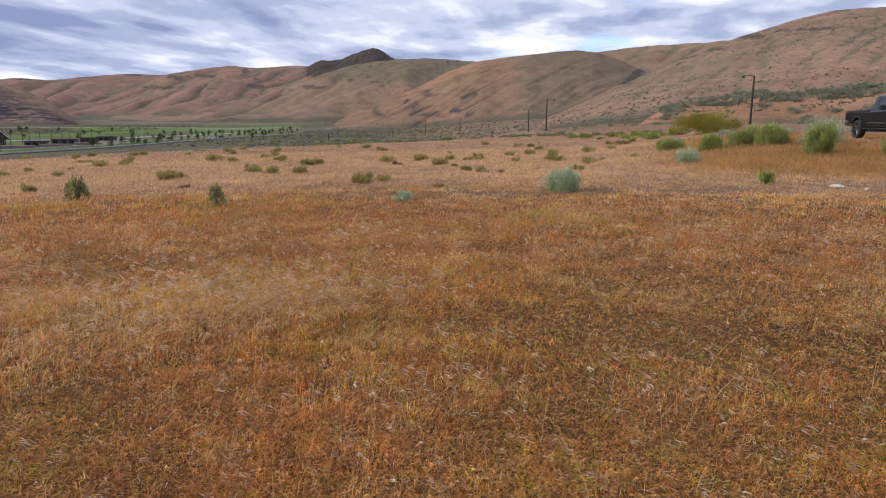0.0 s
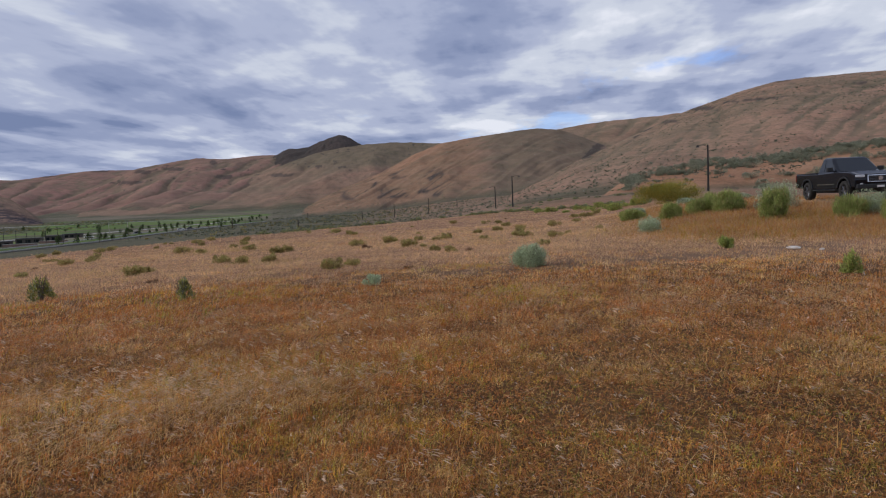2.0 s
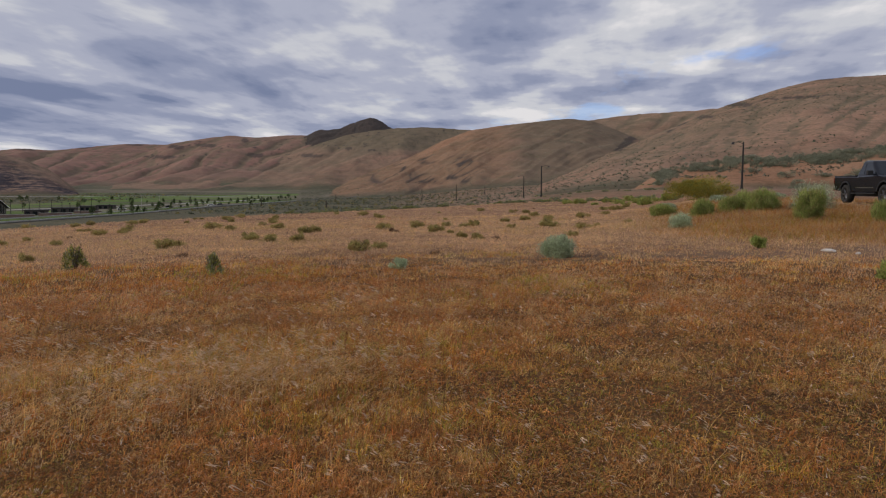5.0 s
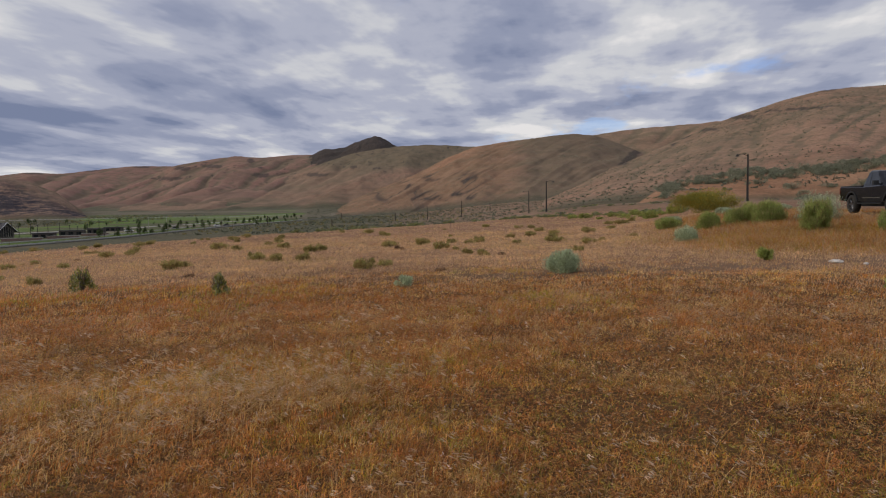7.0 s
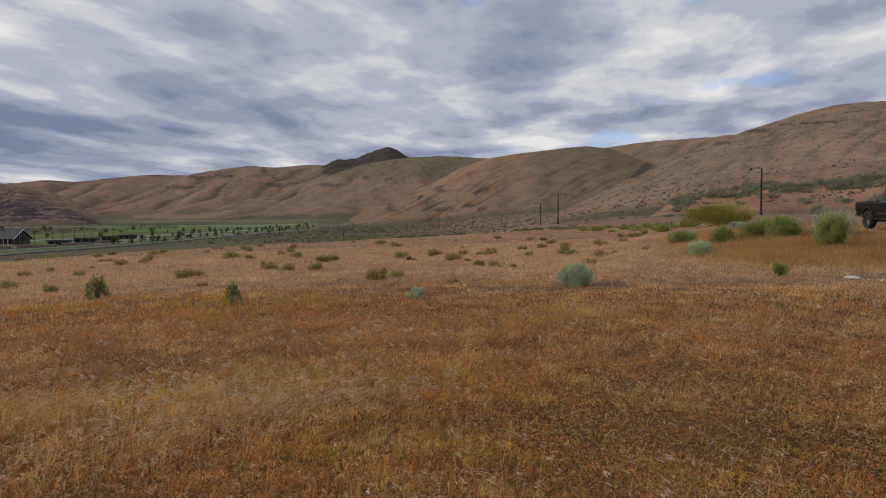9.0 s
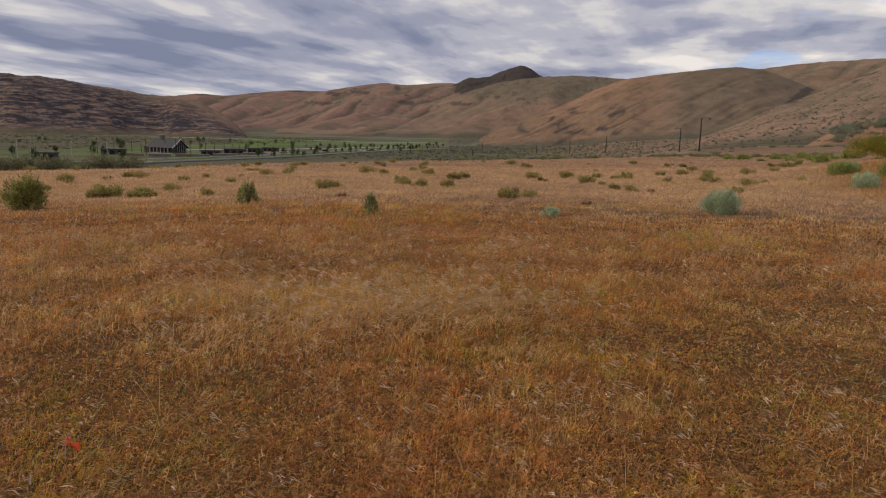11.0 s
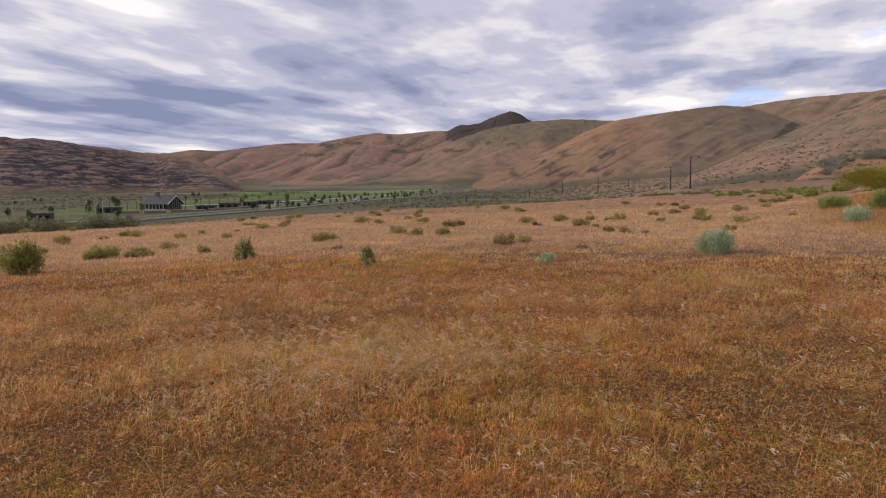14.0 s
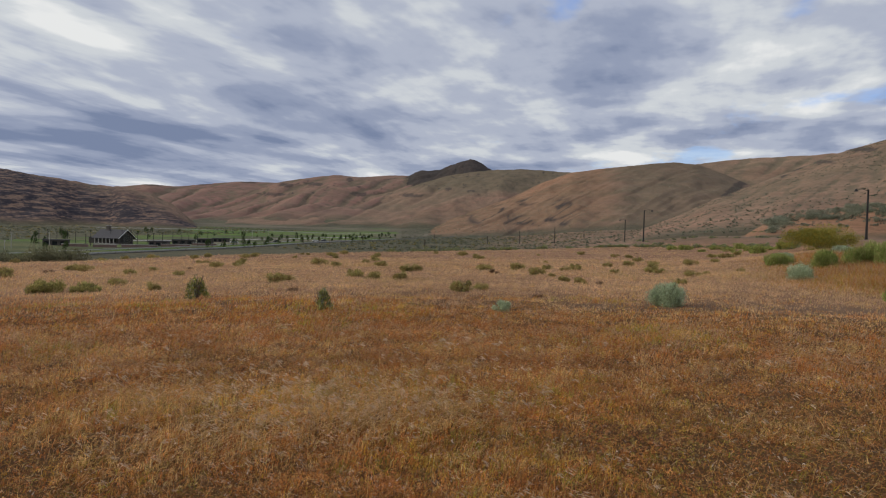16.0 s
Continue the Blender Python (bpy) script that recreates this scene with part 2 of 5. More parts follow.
    # sage flats
    s1, s2 = noise_fac(nt, 0.02, 6, 0.6, pos, (1, 2.5, 1)), noise_fac(nt, 0.3, 5, 0.65, pos)
    sage = mix_col(nt, 1.0, ramp_col(nt, s1, [(0.35, (0.082, 0.082, 0.054)), (0.55, (0.118, 0.112, 0.072)), (0.75, (0.20, 0.15, 0.095))]),
                   ramp_col(nt, s2, [(0.3, (0.55, 0.58, 0.55)), (0.65, (1.2, 1.2, 1.15))]), "MULTIPLY")
    lawn = mix_col(nt, 1.0, ramp_col(nt, s1, [(0.4, (0.085, 0.150, 0.03)), (0.6, (0.14, 0.225, 0.04))]),
                   ramp_col(nt, s2, [(0.3, (0.8, 0.8, 0.8)), (0.7, (1.15, 1.15, 1.1))]), "MULTIPLY")
    # broken lava in ledges that lie level
    r1 = noise_fac(nt, 0.11, 9, 0.76, pos, (0.40, 0.40, 2.2))
    r2 = noise_fac(nt, 0.2, 5, 0.65, pos, (1, 1, 2))
    rock = mix_col(nt, 1.0, ramp_col(nt, r1, [(0.44, (0.034, 0.030, 0.038)), (0.505, (0.075, 0.058, 0.062)), (0.54, (0.17, 0.115, 0.09)), (0.66, (0.30, 0.19, 0.13))]),
                   ramp_col(nt, r2, [(0.3, (0.6, 0.6, 0.6)), (0.7, (1.3, 1.28, 1.25))]), "MULTIPLY")
    scree = mix_col(nt, 1.0, (0.052, 0.045, 0.042), ramp_col(nt, r2, [(0.3, (0.6, 0.6, 0.6)), (0.7, (1.35, 1.3, 1.25))]), "MULTIPLY")
    bare = ramp_col(nt, s2, [(0.3, (0.26, 0.21, 0.16)), (0.7, (0.36, 0.30, 0.235))])
    col = soil
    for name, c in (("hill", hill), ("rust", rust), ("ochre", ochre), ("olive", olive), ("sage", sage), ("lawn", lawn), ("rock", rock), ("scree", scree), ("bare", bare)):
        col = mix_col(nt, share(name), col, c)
    nt.links.new(col, b.inputs["Base Color"])
    h = calc(nt, "ADD", f2, calc(nt, "MULTIPLY", g2, 9.0))
    bump(nt, b, h, 0.35, 0.35)
    return m


GROUND = ground_material()
BLADES = plant_material("dry_grass_blades", 0.30, stand=0.3)
LEAVES = plant_material("shrub_leaves", 0.38)
STEM = speckled("grey_woody_stem", (0.09, 0.065, 0.045), (0.17, 0.13, 0.09), 18, 0.9, relief=0.004)
POLE = speckled("dark_bronze_pole", (0.022, 0.020, 0.018), (0.035, 0.031, 0.027), 6, 0.55, 0.3)
TIMBER = speckled("weathered_timber", (0.12, 0.085, 0.055), (0.20, 0.15, 0.10), 4, 0.85, relief=0.006)
CREOSOTE = speckled("dark_creosoted_timber", (0.035, 0.027, 0.02), (0.07, 0.052, 0.038), 4, 0.85, relief=0.006)
ASPHALT = speckled("worn_asphalt", (0.06, 0.06, 0.058), (0.09, 0.088, 0.083), 0.6, 0.9)
CONCRETE = speckled("pale_concrete", (0.36, 0.34, 0.31), (0.46, 0.43, 0.39), 0.8, 0.85)
GALV = speckled("galvanised_rail", (0.42, 0.42, 0.41), (0.55, 0.55, 0.54), 3, 0.5, 0.5)
SIDING = speckled("dark_timber_siding", (0.060, 0.050, 0.045), (0.095, 0.08, 0.07), 1.2, 0.8)
WHITE = speckled("white_paint", (0.68, 0.67, 0.65), (0.80, 0.79, 0.77), 2, 0.6)
SHINGLE = speckled("grey_shingle", (0.055, 0.052, 0.056), (0.085, 0.08, 0.085), 2.5, 0.9)
STONE = speckled("chimney_stone", (0.09, 0.075, 0.065), (0.17, 0.14, 0.12), 2.5, 0.9, relief=0.02)
ROCKPALE = speckled("pale_limestone", (0.50, 0.45, 0.40), (0.66, 0.61, 0.56), 9, 0.9, relief=0.01)
PAINT = speckled("charcoal_car_paint", (0.006, 0.007, 0.011), (0.010, 0.011, 0.016), 3, 0.16, 0.0)
PAINT.node_tree.nodes["Principled BSDF"].inputs["Specular IOR Level"].default_value = 0.3
BLACK = speckled("black_plastic", (0.012, 0.012, 0.012), (0.022, 0.022, 0.022), 20, 0.6)
RUBBER = speckled("tyre_rubber", (0.016, 0.015, 0.014), (0.035, 0.032, 0.028), 14, 0.9, relief=0.004)
ALLOY = speckled("machined_alloy", (0.12, 0.12, 0.125), (0.22, 0.22, 0.225), 12, 0.3, 0.9)
CHROME = speckled("chrome", (0.60, 0.61, 0.62), (0.72, 0.72, 0.73), 10, 0.12, 1.0)
LENS = speckled("clear_lens", (0.55, 0.56, 0.58), (0.72, 0.72, 0.73), 20, 0.08)
RED = speckled("red_lens", (0.20, 0.012, 0.010), (0.28, 0.018, 0.014), 20, 0.2)
ORANGE = speckled("orange_plastic", (0.75, 0.085, 0.02), (0.85, 0.12, 0.03), 25, 0.6)
GLASS, _nt, _b = material("tinted_glass", 0.06)
_b.inputs["Base Color"].default_value = (0.018, 0.021, 0.024, 1)
_b.inputs["Specular IOR Level"].default_value = 0.35

# ------------------------------------------------------------------ the land
def lattice(ix, iy, seed):
    h = (ix * 374761393 + iy * 668265263 + seed * 974634527) & 0x7FFFFFFF
    h = ((h ^ (h >> 13)) * 1274126177) & 0x7FFFFFFF
    return ((h ^ (h >> 16)) & 0xFFFF) / 65535.0


def vnoise(x, y, seed=0):
    """Smooth noise from 0 to 1 on arrays."""
    x, y = np.asarray(x, float), np.asarray(y, float)
    ix, iy = np.floor(x).astype(np.int64), np.floor(y).astype(np.int64)
    fx, fy = x - ix, y - iy
    fx, fy = fx * fx * (3 - 2 * fx), fy * fy * (3 - 2 * fy)
    a, b = lattice(ix, iy, seed), lattice(ix + 1, iy, seed)
    c, d = lattice(ix, iy + 1, seed), lattice(ix + 1, iy + 1, seed)
    return (a * (1 - fx) + b * fx) * (1 - fy) + (c * (1 - fx) + d * fx) * fy


def fbm(x, y, seed=0, octaves=4, gain=0.5):
    total, amp, norm = 0.0, 1.0, 0.0
    for k in range(octaves):
        total, norm = total + amp * vnoise(x * 2**k, y * 2**k, seed + 17 * k), norm + amp
        amp *= gain
    return total / norm


def step01(x):
    x = np.clip(x, 0, 1)
    return x * x * (3 - 2 * x)


def curve(nodes, soft=0.35):
    """A smooth curve over bearings in degrees through pairs of bearing and value."""
    at = np.arange(-182, 182.05, 0.1)
    xs, ys = zip(*nodes)
    vals = np.interp(at, xs, ys)
    k = np.exp(-0.5 * (np.arange(-30, 31) * 0.1 / soft) ** 2)
    vals = np.convolve(np.pad(vals, 30, mode="edge"), k / k.sum(), mode="valid")
    return lambda b: np.interp(b, at, vals)


EYE = 1.5
# the near field: how far its rim is, and how high; it rises to a bank on the east side
RIM_R = curve([(-180, 60), (-60, 40), (-30, 46), (-7, 62), (5, 78), (15, 112), (22, 60), (28, 40), (40, 36), (60, 40), (180, 60)], 2.0)
RIM_Z = curve([(-180, 0), (-60, -1.2), (-30, -1.06), (-7, -0.9), (5, -0.88), (15, -0.85), (20, 0.05), (25, 0.65), (30, 0.85), (40, 0.72), (60, 0.8), (180, 0)], 1.5)
RISE_R = curve([(-180, 5), (10, 8), (22, 15), (28, 17), (60, 17), (180, 10)], 2.0)
# the lower land past the rim
LOW_R = curve([(-180, 200), (-60, 180), (-10, 230), (0, 350), (4, 560), (7, 432), (12.6, 252), (14, 185), (20, 150), (30, 130), (60, 130), (180, 200)], 0.8)
LOW_Z = curve([(-180, 0), (-60, -10), (0, -10), (4, -10.6), (7, -7), (12.6, -2.4), (14, -0.7), (20, 0.9), (30, 1.2), (60, 2.2), (180, 0)], 0.8)
FAN_Z = curve([(-180, 8), (-35, -2), (-20, 3), (0, 4), (15, 8), (30, 12), (180, 8)], 2.0)

# hills: bearing and angle of the crest over eye level, crest distance, foot distance, steepness of the front
HILLS = {
    "far_ridge": ([(-180, 2.0), (-60, 1.5), (-28, 2.44), (-26, 2.74), (-24, 2.62), (-22, 2.9), (-19, 3.27), (-16.4, 3.25), (-12, 3.4), (-7, 3.3),
                   (-3, 3.2), (5, 3.0), (20, 3), (180, 2.0)], 3400, 1500, 1.25),
    "rust_shoulder": ([(-180, -2), (-27, -2), (-24.5, -0.2), (-22.4, 1.2), (-20.5, 1.75), (-18.5, 2.35), (-17, 2.95), (-16, 3.35), (-14, 3.72), (-11.6, 4.1), (-9.5, 3.95), (-7, 4.2), (-3, 4.2), (3, 3), (12, -2), (180, -2)], 2900, 1350, 1.1),
    "dark_peak": ([(-180, -2), (-13, -2), (-9.5, 1.4), (-7.2, 3.1), (-6, 3.9), (-4.7, 4.66), (-3, 4.76), (-1.7, 5.3), (-0.2, 5.76), (0.5, 5.56), (1.4, 4.9), (3.5, 4.0), (7, 2), (12, -2), (180, -2)], 2700, 1700, 1.0),
    "brown_hill": ([(-180, -2), (-22, -2), (-20, 0.2), (-17, 0.75), (-14.5, 1.25), (-12, 1.6), (-10, 2.0), (-8.5, 2.45), (-6.5, 2.95), (-4.7, 3.5), (-1.9, 4.4), (1.4, 4.86), (4.3, 4.98), (7.6, 4.8), (12, 4.3), (17, 3), (30, -2), (180, -2)], 2100, 1150, 1.15),
    "back_ridge": ([(-180, -2), (2, -2), (10, 3.5), (15, 4.9), (17, 5.3), (19.3, 5.62), (22, 5.86), (26, 6.02), (28, 6.1), (34, 6.0), (60, 4), (180, -2)], 1800, 1000, 1.1),
    "middle_hill": ([(-180, -2), (-8, -2), (-4, -0.6), (-1.9, 0.7), (2.8, 2.4), (5.7, 3.86), (8.1, 4.75), (11.4, 5.18), (13.8, 5.42), (16.1, 5.6), (18, 5.4), (19.8, 4.7), (21.6, 3.9), (26, 2), (30, -2), (180, -2)], 1450, 760, 1.2),
    "east_hill": ([(-180, -2), (9, -2), (11.5, -0.9), (13, -0.35), (14.3, 0.35), (16.7, 1.4), (19.4, 2.75), (21.6, 3.6), (24, 4.6), (26.2, 5.5), (28, 6.25), (30, 6.78), (32, 7.35), (34, 7.76), (36, 7.86), (40, 7.75),
                   (60, 7), (100, 3), (180, 1)], 880, 215, 1.12),
    "brush_knoll": ([(-180, -9), (18, -9), (21, -0.5), (22.5, 0.6), (23.7, 1.25), (26, 1.85), (30, 2.18), (34, 2.3), (40, 2.75), (60, 4), (100, 0), (180, -9)], 215, 150, 0.9),
    "lava_mesa": ([(-180, 2), (-100, 3), (-60, 3.6), (-44, 3.36), (-40, 3.3), (-36.5, 3.28), (-34.8, 3.12), (-32.2, 2.86), (-30.2, 2.56), (-27.8, 2.3), (-25.7, 1.75), (-24.3, 1.2), (-23.5, 0.6),
                   (-22.3, -0.6), (-18, -2), (180, -2)], 1300, 930, 0.95),
}
# spurs of each hill: metres between them, depth of the gullies, and how far they slant
SPURS = {"far_ridge": (150, 30, 0.25), "rust_shoulder": (125, 34, 0.35), "dark_peak": (90, 10, 0.3), "brown_hill": (120, 17, 0.4), "back_ridge": (110, 12, 0.3), "middle_hill": (30, 5.5, 0.42),
         "east_hill": (45, 2.5, 0.3), "brush_knoll": (60, 0, 0), "lava_mesa": (90, 9, 0.2)}
CRESTS = {k: curve(v[0], 0.28) for k, v in HILLS.items()}


def land(x, y):
    """Height of the land, and the share that each hill has in it."""
    x, y = np.asarray(x, float), np.asarray(y, float)
    b, r = np.degrees(np.arctan2(x, y)), np.hypot(x, y) + 1e-6
    rim, rise = RIM_R(b), RISE_R(b)
    t = np.clip((r - rise) / (rim - rise), 0, 1)
    east = step01((b - 14) / 10)
    z = RIM_Z(b) * (t * (1 - east) + step01(t) * east)
    z = z + (fbm(x / 6.0, y / 6.0, 3) - 0.5) * 0.10 * step01(r / 8) + (fbm(x / 1.1, y / 1.1, 5, 3) - 0.5) * 0.05
    low = LOW_Z(b)
    t = np.clip((r - rim) / (LOW_R(b) - rim), 0, 1)
    z = z + (low - RIM_Z(b)) * np.where(low < RIM_Z(b), t * (2 - t), step01(t))
    z = z + (FAN_Z(b) - low) * step01((r - np.maximum(LOW_R(b), np.interp(b, [-2, 9], [700, 300]))) / 900)
    base = z + (fbm(x / 90, y / 90, 8) - 0.5) * 2.5 * step01((r - 300) / 500)
    top, owner, up = base.copy(), np.zeros(x.shape, int), np.zeros(x.shape)
    hills = HILLS.items() if r.max() > 145 else ()          # no hill reaches nearer than that
    for k, (name, (_, crest_r, foot_r, power)) in enumerate(hills, 1):
        sway = (fbm(b / 5.0, b * 0, 20 + k, 3) - 0.5)
        rc, rf = crest_r * (1 + 0.10 * sway), foot_r * (1 + 0.22 * sway)
        peak = EYE + rc * np.tan(np.radians(CRESTS[name](b)))
        s = (r - rf) / (rc - rf)
        g = np.where(s < 1, np.clip(s, 0, 1) ** power * (1.0 + 0.28 * np.sin(np.pi * np.clip(s, 0, 1)) * (name == "lava_mesa")), 1 - 0.5 * (s - 1))
        # rounded spurs with sharp gullies between them, slanting down the front
        spacing, depth, lean = SPURS[name]
        track = np.radians(b) * crest_r - lean * (r - rc)
        phase = track / spacing + 1.1 * fbm(x / 420, y / 420, 33 + k, 3)
        crease = 0.68 * np.abs(vnoise(phase, s * 1.3, 31 + k) - 0.5) + 0.32 * np.abs(vnoise(phase * 2.3 + s, s * 2.6, 61 + k) - 0.5)
        front = np.clip(s, 0, 1) ** 0.7 * np.clip(1 - s, 0, 1) ** 0.6 * 1.6
        cut = depth * np.clip(1 - crease * 4.2, -0.6, 1) * front * np.clip((peak - base) / 60, 0, 1)
        craggy = 0.0075 if name in ("lava_mesa", "dark_peak") else 0.0045 if name == "east_hill" else 0.003
        rough = (fbm(x / 26, y / 26, 50 + k, 4, 0.6) - 0.5) * rc * craggy * np.clip(s * 3, 0, 1) * np.clip(0.35 + (1 - s) * 5, 0.35, 1)
        h = np.where((s > 0) & (peak > base), base + (peak - base) * g - cut + rough, -999)
        win = h > top
        top, owner, up = np.where(win, h, top), np.where(win, k, owner), np.where(win, s, up)
    return top, owner, up


def height(x, y):
    return float(land(np.array([x]), np.array([y]))[0][0])


def spot(bearing, dist):
    """A place on the land by bearing and distance."""
    x, y = dist * math.sin(radians(bearing)), dist * math.cos(radians(bearing))
    return x, y, height(x, y)


ROAD_WEST = [(-128, 120), (-123, 172), (-118, 215), (-102, 285), (-92, 400), (-64, 566), (-20, 760)]     # the park road, in the plan


def road_side(x, y):
    """Metres east of the park road (negative: on the park's side)."""
    xs, ys = zip(*ROAD_WEST)
    return x - np.interp(y, ys, xs)


def worn(x, y):
    """An old track across the field where the soil shows."""
    b = np.degrees(np.arctan2(x, y))
    return np.exp(-((y - 15.2 + 0.06 * x + 0.8 * np.sin(x * 0.3)) / 1.1) ** 2) * step01((b - 3) / 8) * (0.4 + 0.9 * fbm(x / 1.5, y / 0.8, 170, 3))


def build_ground():
    bear = np.unique(np.concatenate([np.arange(-180, -52, 3.0), np.arange(-52, -2, 0.12), np.arange(-2, 11, 0.05), np.arange(11, 54, 0.12), np.arange(54, 180.1, 3.0)]))
    dist = np.concatenate([np.geomspace(0.6, 40, 70), np.geomspace(41, 330, 70)[1:], np.linspace(335, 1500, 146), np.linspace(1516, 3600, 130), np.linspace(3700, 4800, 8)])
    nb, nr = len(bear), len(dist)
    bb, rr = np.meshgrid(np.radians(bear), dist)
    x, y = (rr * np.sin(bb)).ravel(), (rr * np.cos(bb)).ravel()
    z, owner, up = land(x, y)
    verts = np.column_stack([x, y, z])
    centre = np.array([[0, 0, height(0, 0)]])
    verts = np.concatenate([verts, centre])
    i, j = np.meshgrid(np.arange(nr - 1), np.arange(nb), indexing="ij")
    j2 = (j + 1) % nb
    quads = np.stack([i * nb + j, i * nb + j2, (i + 1) * nb + j2, (i + 1) * nb + j], -1).reshape(-1, 4)
    me = bpy.data.meshes.new("ground")
    tris = np.column_stack([np.full(nb, nr * nb), (np.arange(nb) + 1) % nb, np.arange(nb)])
    loops = np.concatenate([quads.ravel(), tris.ravel()])
    starts = np.concatenate([np.arange(len(quads)) * 4, len(quads) * 4 + np.arange(nb) * 3])
    me.vertices.add(len(verts)), me.loops.add(len(loops)), me.polygons.add(len(starts))
    me.vertices.foreach_set("co", verts.ravel().astype(np.float32))
    me.loops.foreach_set("vertex_index", loops.astype(np.int32))
    me.polygons.foreach_set("loop_start", starts.astype(np.int32))
    me.polygons.foreach_set("use_smooth", np.ones(len(starts), bool))
    me.update(calc_edges=True)
    # shares of the covers
    b, r = np.degrees(np.arctan2(x, y)), np.hypot(x, y)
    names = [None, *HILLS]
    n1, n2 = fbm(x / 160, y / 160, 71, 5, 0.55), fbm(x / 40, y / 40, 72, 4, 0.6)
    is_hill = owner > 0
    rim = RIM_R(b)
    hill = np.where(is_hill, step01(up * 9), np.maximum(0.65 * step01((r - 13) / 8), step01((r - rim * 1.2) / 80)))
    sage = np.where(is_hill, step01(1 - up * (3 + 6 * n1)) * 0.9, step01((r - rim - 25) / 90) * (1 - 0.72 * step01((b + 2) / 9)))
    sage = np.clip(sage * 0.95 + np.where(is_hill, 1, step01((b + 3) / 10)) * (0.9 * n2 - 0.40), 0, 1)
    olive = np.zeros(len(x))
    # share by hill, highest on the far ridges to carry the painted haze
    rust = np.select([owner == names.index(k) for k in ("far_ridge", "rust_shoulder", "brown_hill", "middle_hill")], [0.85, 0.65, 0.2, 0.35], 0.0) * np.clip(0.5 + 1.0 * n2, 0, 1)
    for name, share in (("brown_hill", 0.75), ("middle_hill", 0.35), ("east_hill", 0.25), ("back_ridge", 0.4), ("far_ridge", 0.25), ("rust_shoulder", 0.25)):
        k = names.index(name)
        olive = np.where(owner == k, np.clip((n1 - 0.52 + 0.25 * share + 0.18 * up) * 6, 0, 1) * share, olive)
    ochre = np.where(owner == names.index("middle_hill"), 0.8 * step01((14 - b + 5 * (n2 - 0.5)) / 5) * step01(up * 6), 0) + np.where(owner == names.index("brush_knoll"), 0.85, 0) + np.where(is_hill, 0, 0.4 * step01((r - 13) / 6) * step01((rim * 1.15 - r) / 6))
    # more olive where the slope is concave, between the spurs
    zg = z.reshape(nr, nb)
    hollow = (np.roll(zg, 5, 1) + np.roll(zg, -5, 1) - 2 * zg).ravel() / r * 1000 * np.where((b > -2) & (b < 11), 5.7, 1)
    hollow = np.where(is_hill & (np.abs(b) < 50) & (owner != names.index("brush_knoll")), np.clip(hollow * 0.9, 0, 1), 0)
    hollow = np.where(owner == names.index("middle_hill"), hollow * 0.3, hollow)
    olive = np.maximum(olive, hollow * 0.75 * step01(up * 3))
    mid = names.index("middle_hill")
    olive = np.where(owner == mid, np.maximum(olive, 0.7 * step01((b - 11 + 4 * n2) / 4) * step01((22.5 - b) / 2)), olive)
    rock = np.where(owner == names.index("lava_mesa"), step01(up * 8) * np.clip(1.15 - 0.95 * step01((b + 33 + 14 * (up - 0.5)) / 12) * step01(up * 2), 0.12, 1), 0)
    scree = np.where(owner == names.index("dark_peak"), 0.93, 0)
    ledge = np.clip((fbm(b * 2.4, z / 9, 90, 4, 0.6) - 0.70) * 16, 0, 1)
    scree = np.where((owner == names.index("brown_hill")) | (owner == names.index("rust_shoulder")), ledge * step01((up - 0.3) * 4) * 0.8, scree)
    mouth = (owner == mid) & (up < 0.5)
    scree = np.where(mouth, np.clip((fbm(b * 2.2 + up * 4, up * 1.5, 91, 4, 0.6) - 0.57) * 9, 0, 1) * step01((9 - b) / 3) * 0.85, scree)
    scree = np.where(owner == names.index("east_hill"), np.clip((fbm(b * 1.0, z / 9, 93, 4, 0.6) - 0.66) * 10, 0, 1) * step01((up - 0.55) * 5) * 0.8, scree)
    # single outcrops, the striped foot of the middle hill, and the ravine beside it
    el = np.degrees(np.arctan2(z - EYE, r))
    brown = names.index("brown_hill")
    olive = np.where(owner == brown, np.maximum(olive * 0.5, 0.85 * step01((el - 2.1 + 1.2 * (n1 - 0.5)) / 1.3) * step01((b + 8) / 4)), olive)
    ragged = fbm(b * 3.1, el * 6.0, 95, 4, 0.6)
    for ob, oe, wb, we, hill_name in ((-9.6, 2.55, 0.75, 0.30, "rust_shoulder"), (-13.2, 3.25, 1.2, 0.22, "rust_shoulder"), (-15.6, 3.1, 0.9, 0.28, "rust_shoulder"), (-16.6, 2.3, 1.4, 0.2, "rust_shoulder"), (-18.4, 3.2, 0.8, 0.12, "far_ridge"), (-22.0, 2.9, 1.4, 0.12, "far_ridge"), (-25.6, 2.66, 1.0, 0.10, "far_ridge"), (-10.4, 3.75, 0.4, 0.25, "rust_shoulder"),
                                      (-5.2, 2.55, 1.6, 0.22, "brown_hill"), (-2.0, 3.2, 0.5, 0.2, "brown_hill"), (29.0, 6.3, 1.6, 0.25, "east_hill"), (26.6, 5.45, 1.0, 0.18, "east_hill"), (33.0, 6.6, 2.5, 0.14, "east_hill")):
        near = np.exp(-((b - ob) / wb) ** 2 - ((el - oe) / we) ** 2)
        scree = np.where(owner == names.index(hill_name), np.maximum(scree, np.clip((near * 1.1 + ragged - 1.12) * 7, 0, 1) * 0.7), scree)
    slope = up * CRESTS["middle_hill"](b)
    stripes = np.clip(1 - np.abs(vnoise((b - 2.3 * slope) * 2.1, (b + 2 * slope) * 0.3, 96) - 0.5) * 4.6, 0, 1) * np.clip((fbm(b * 0.9, el * 1.3, 97, 3) - 0.36) * 6, 0, 1)
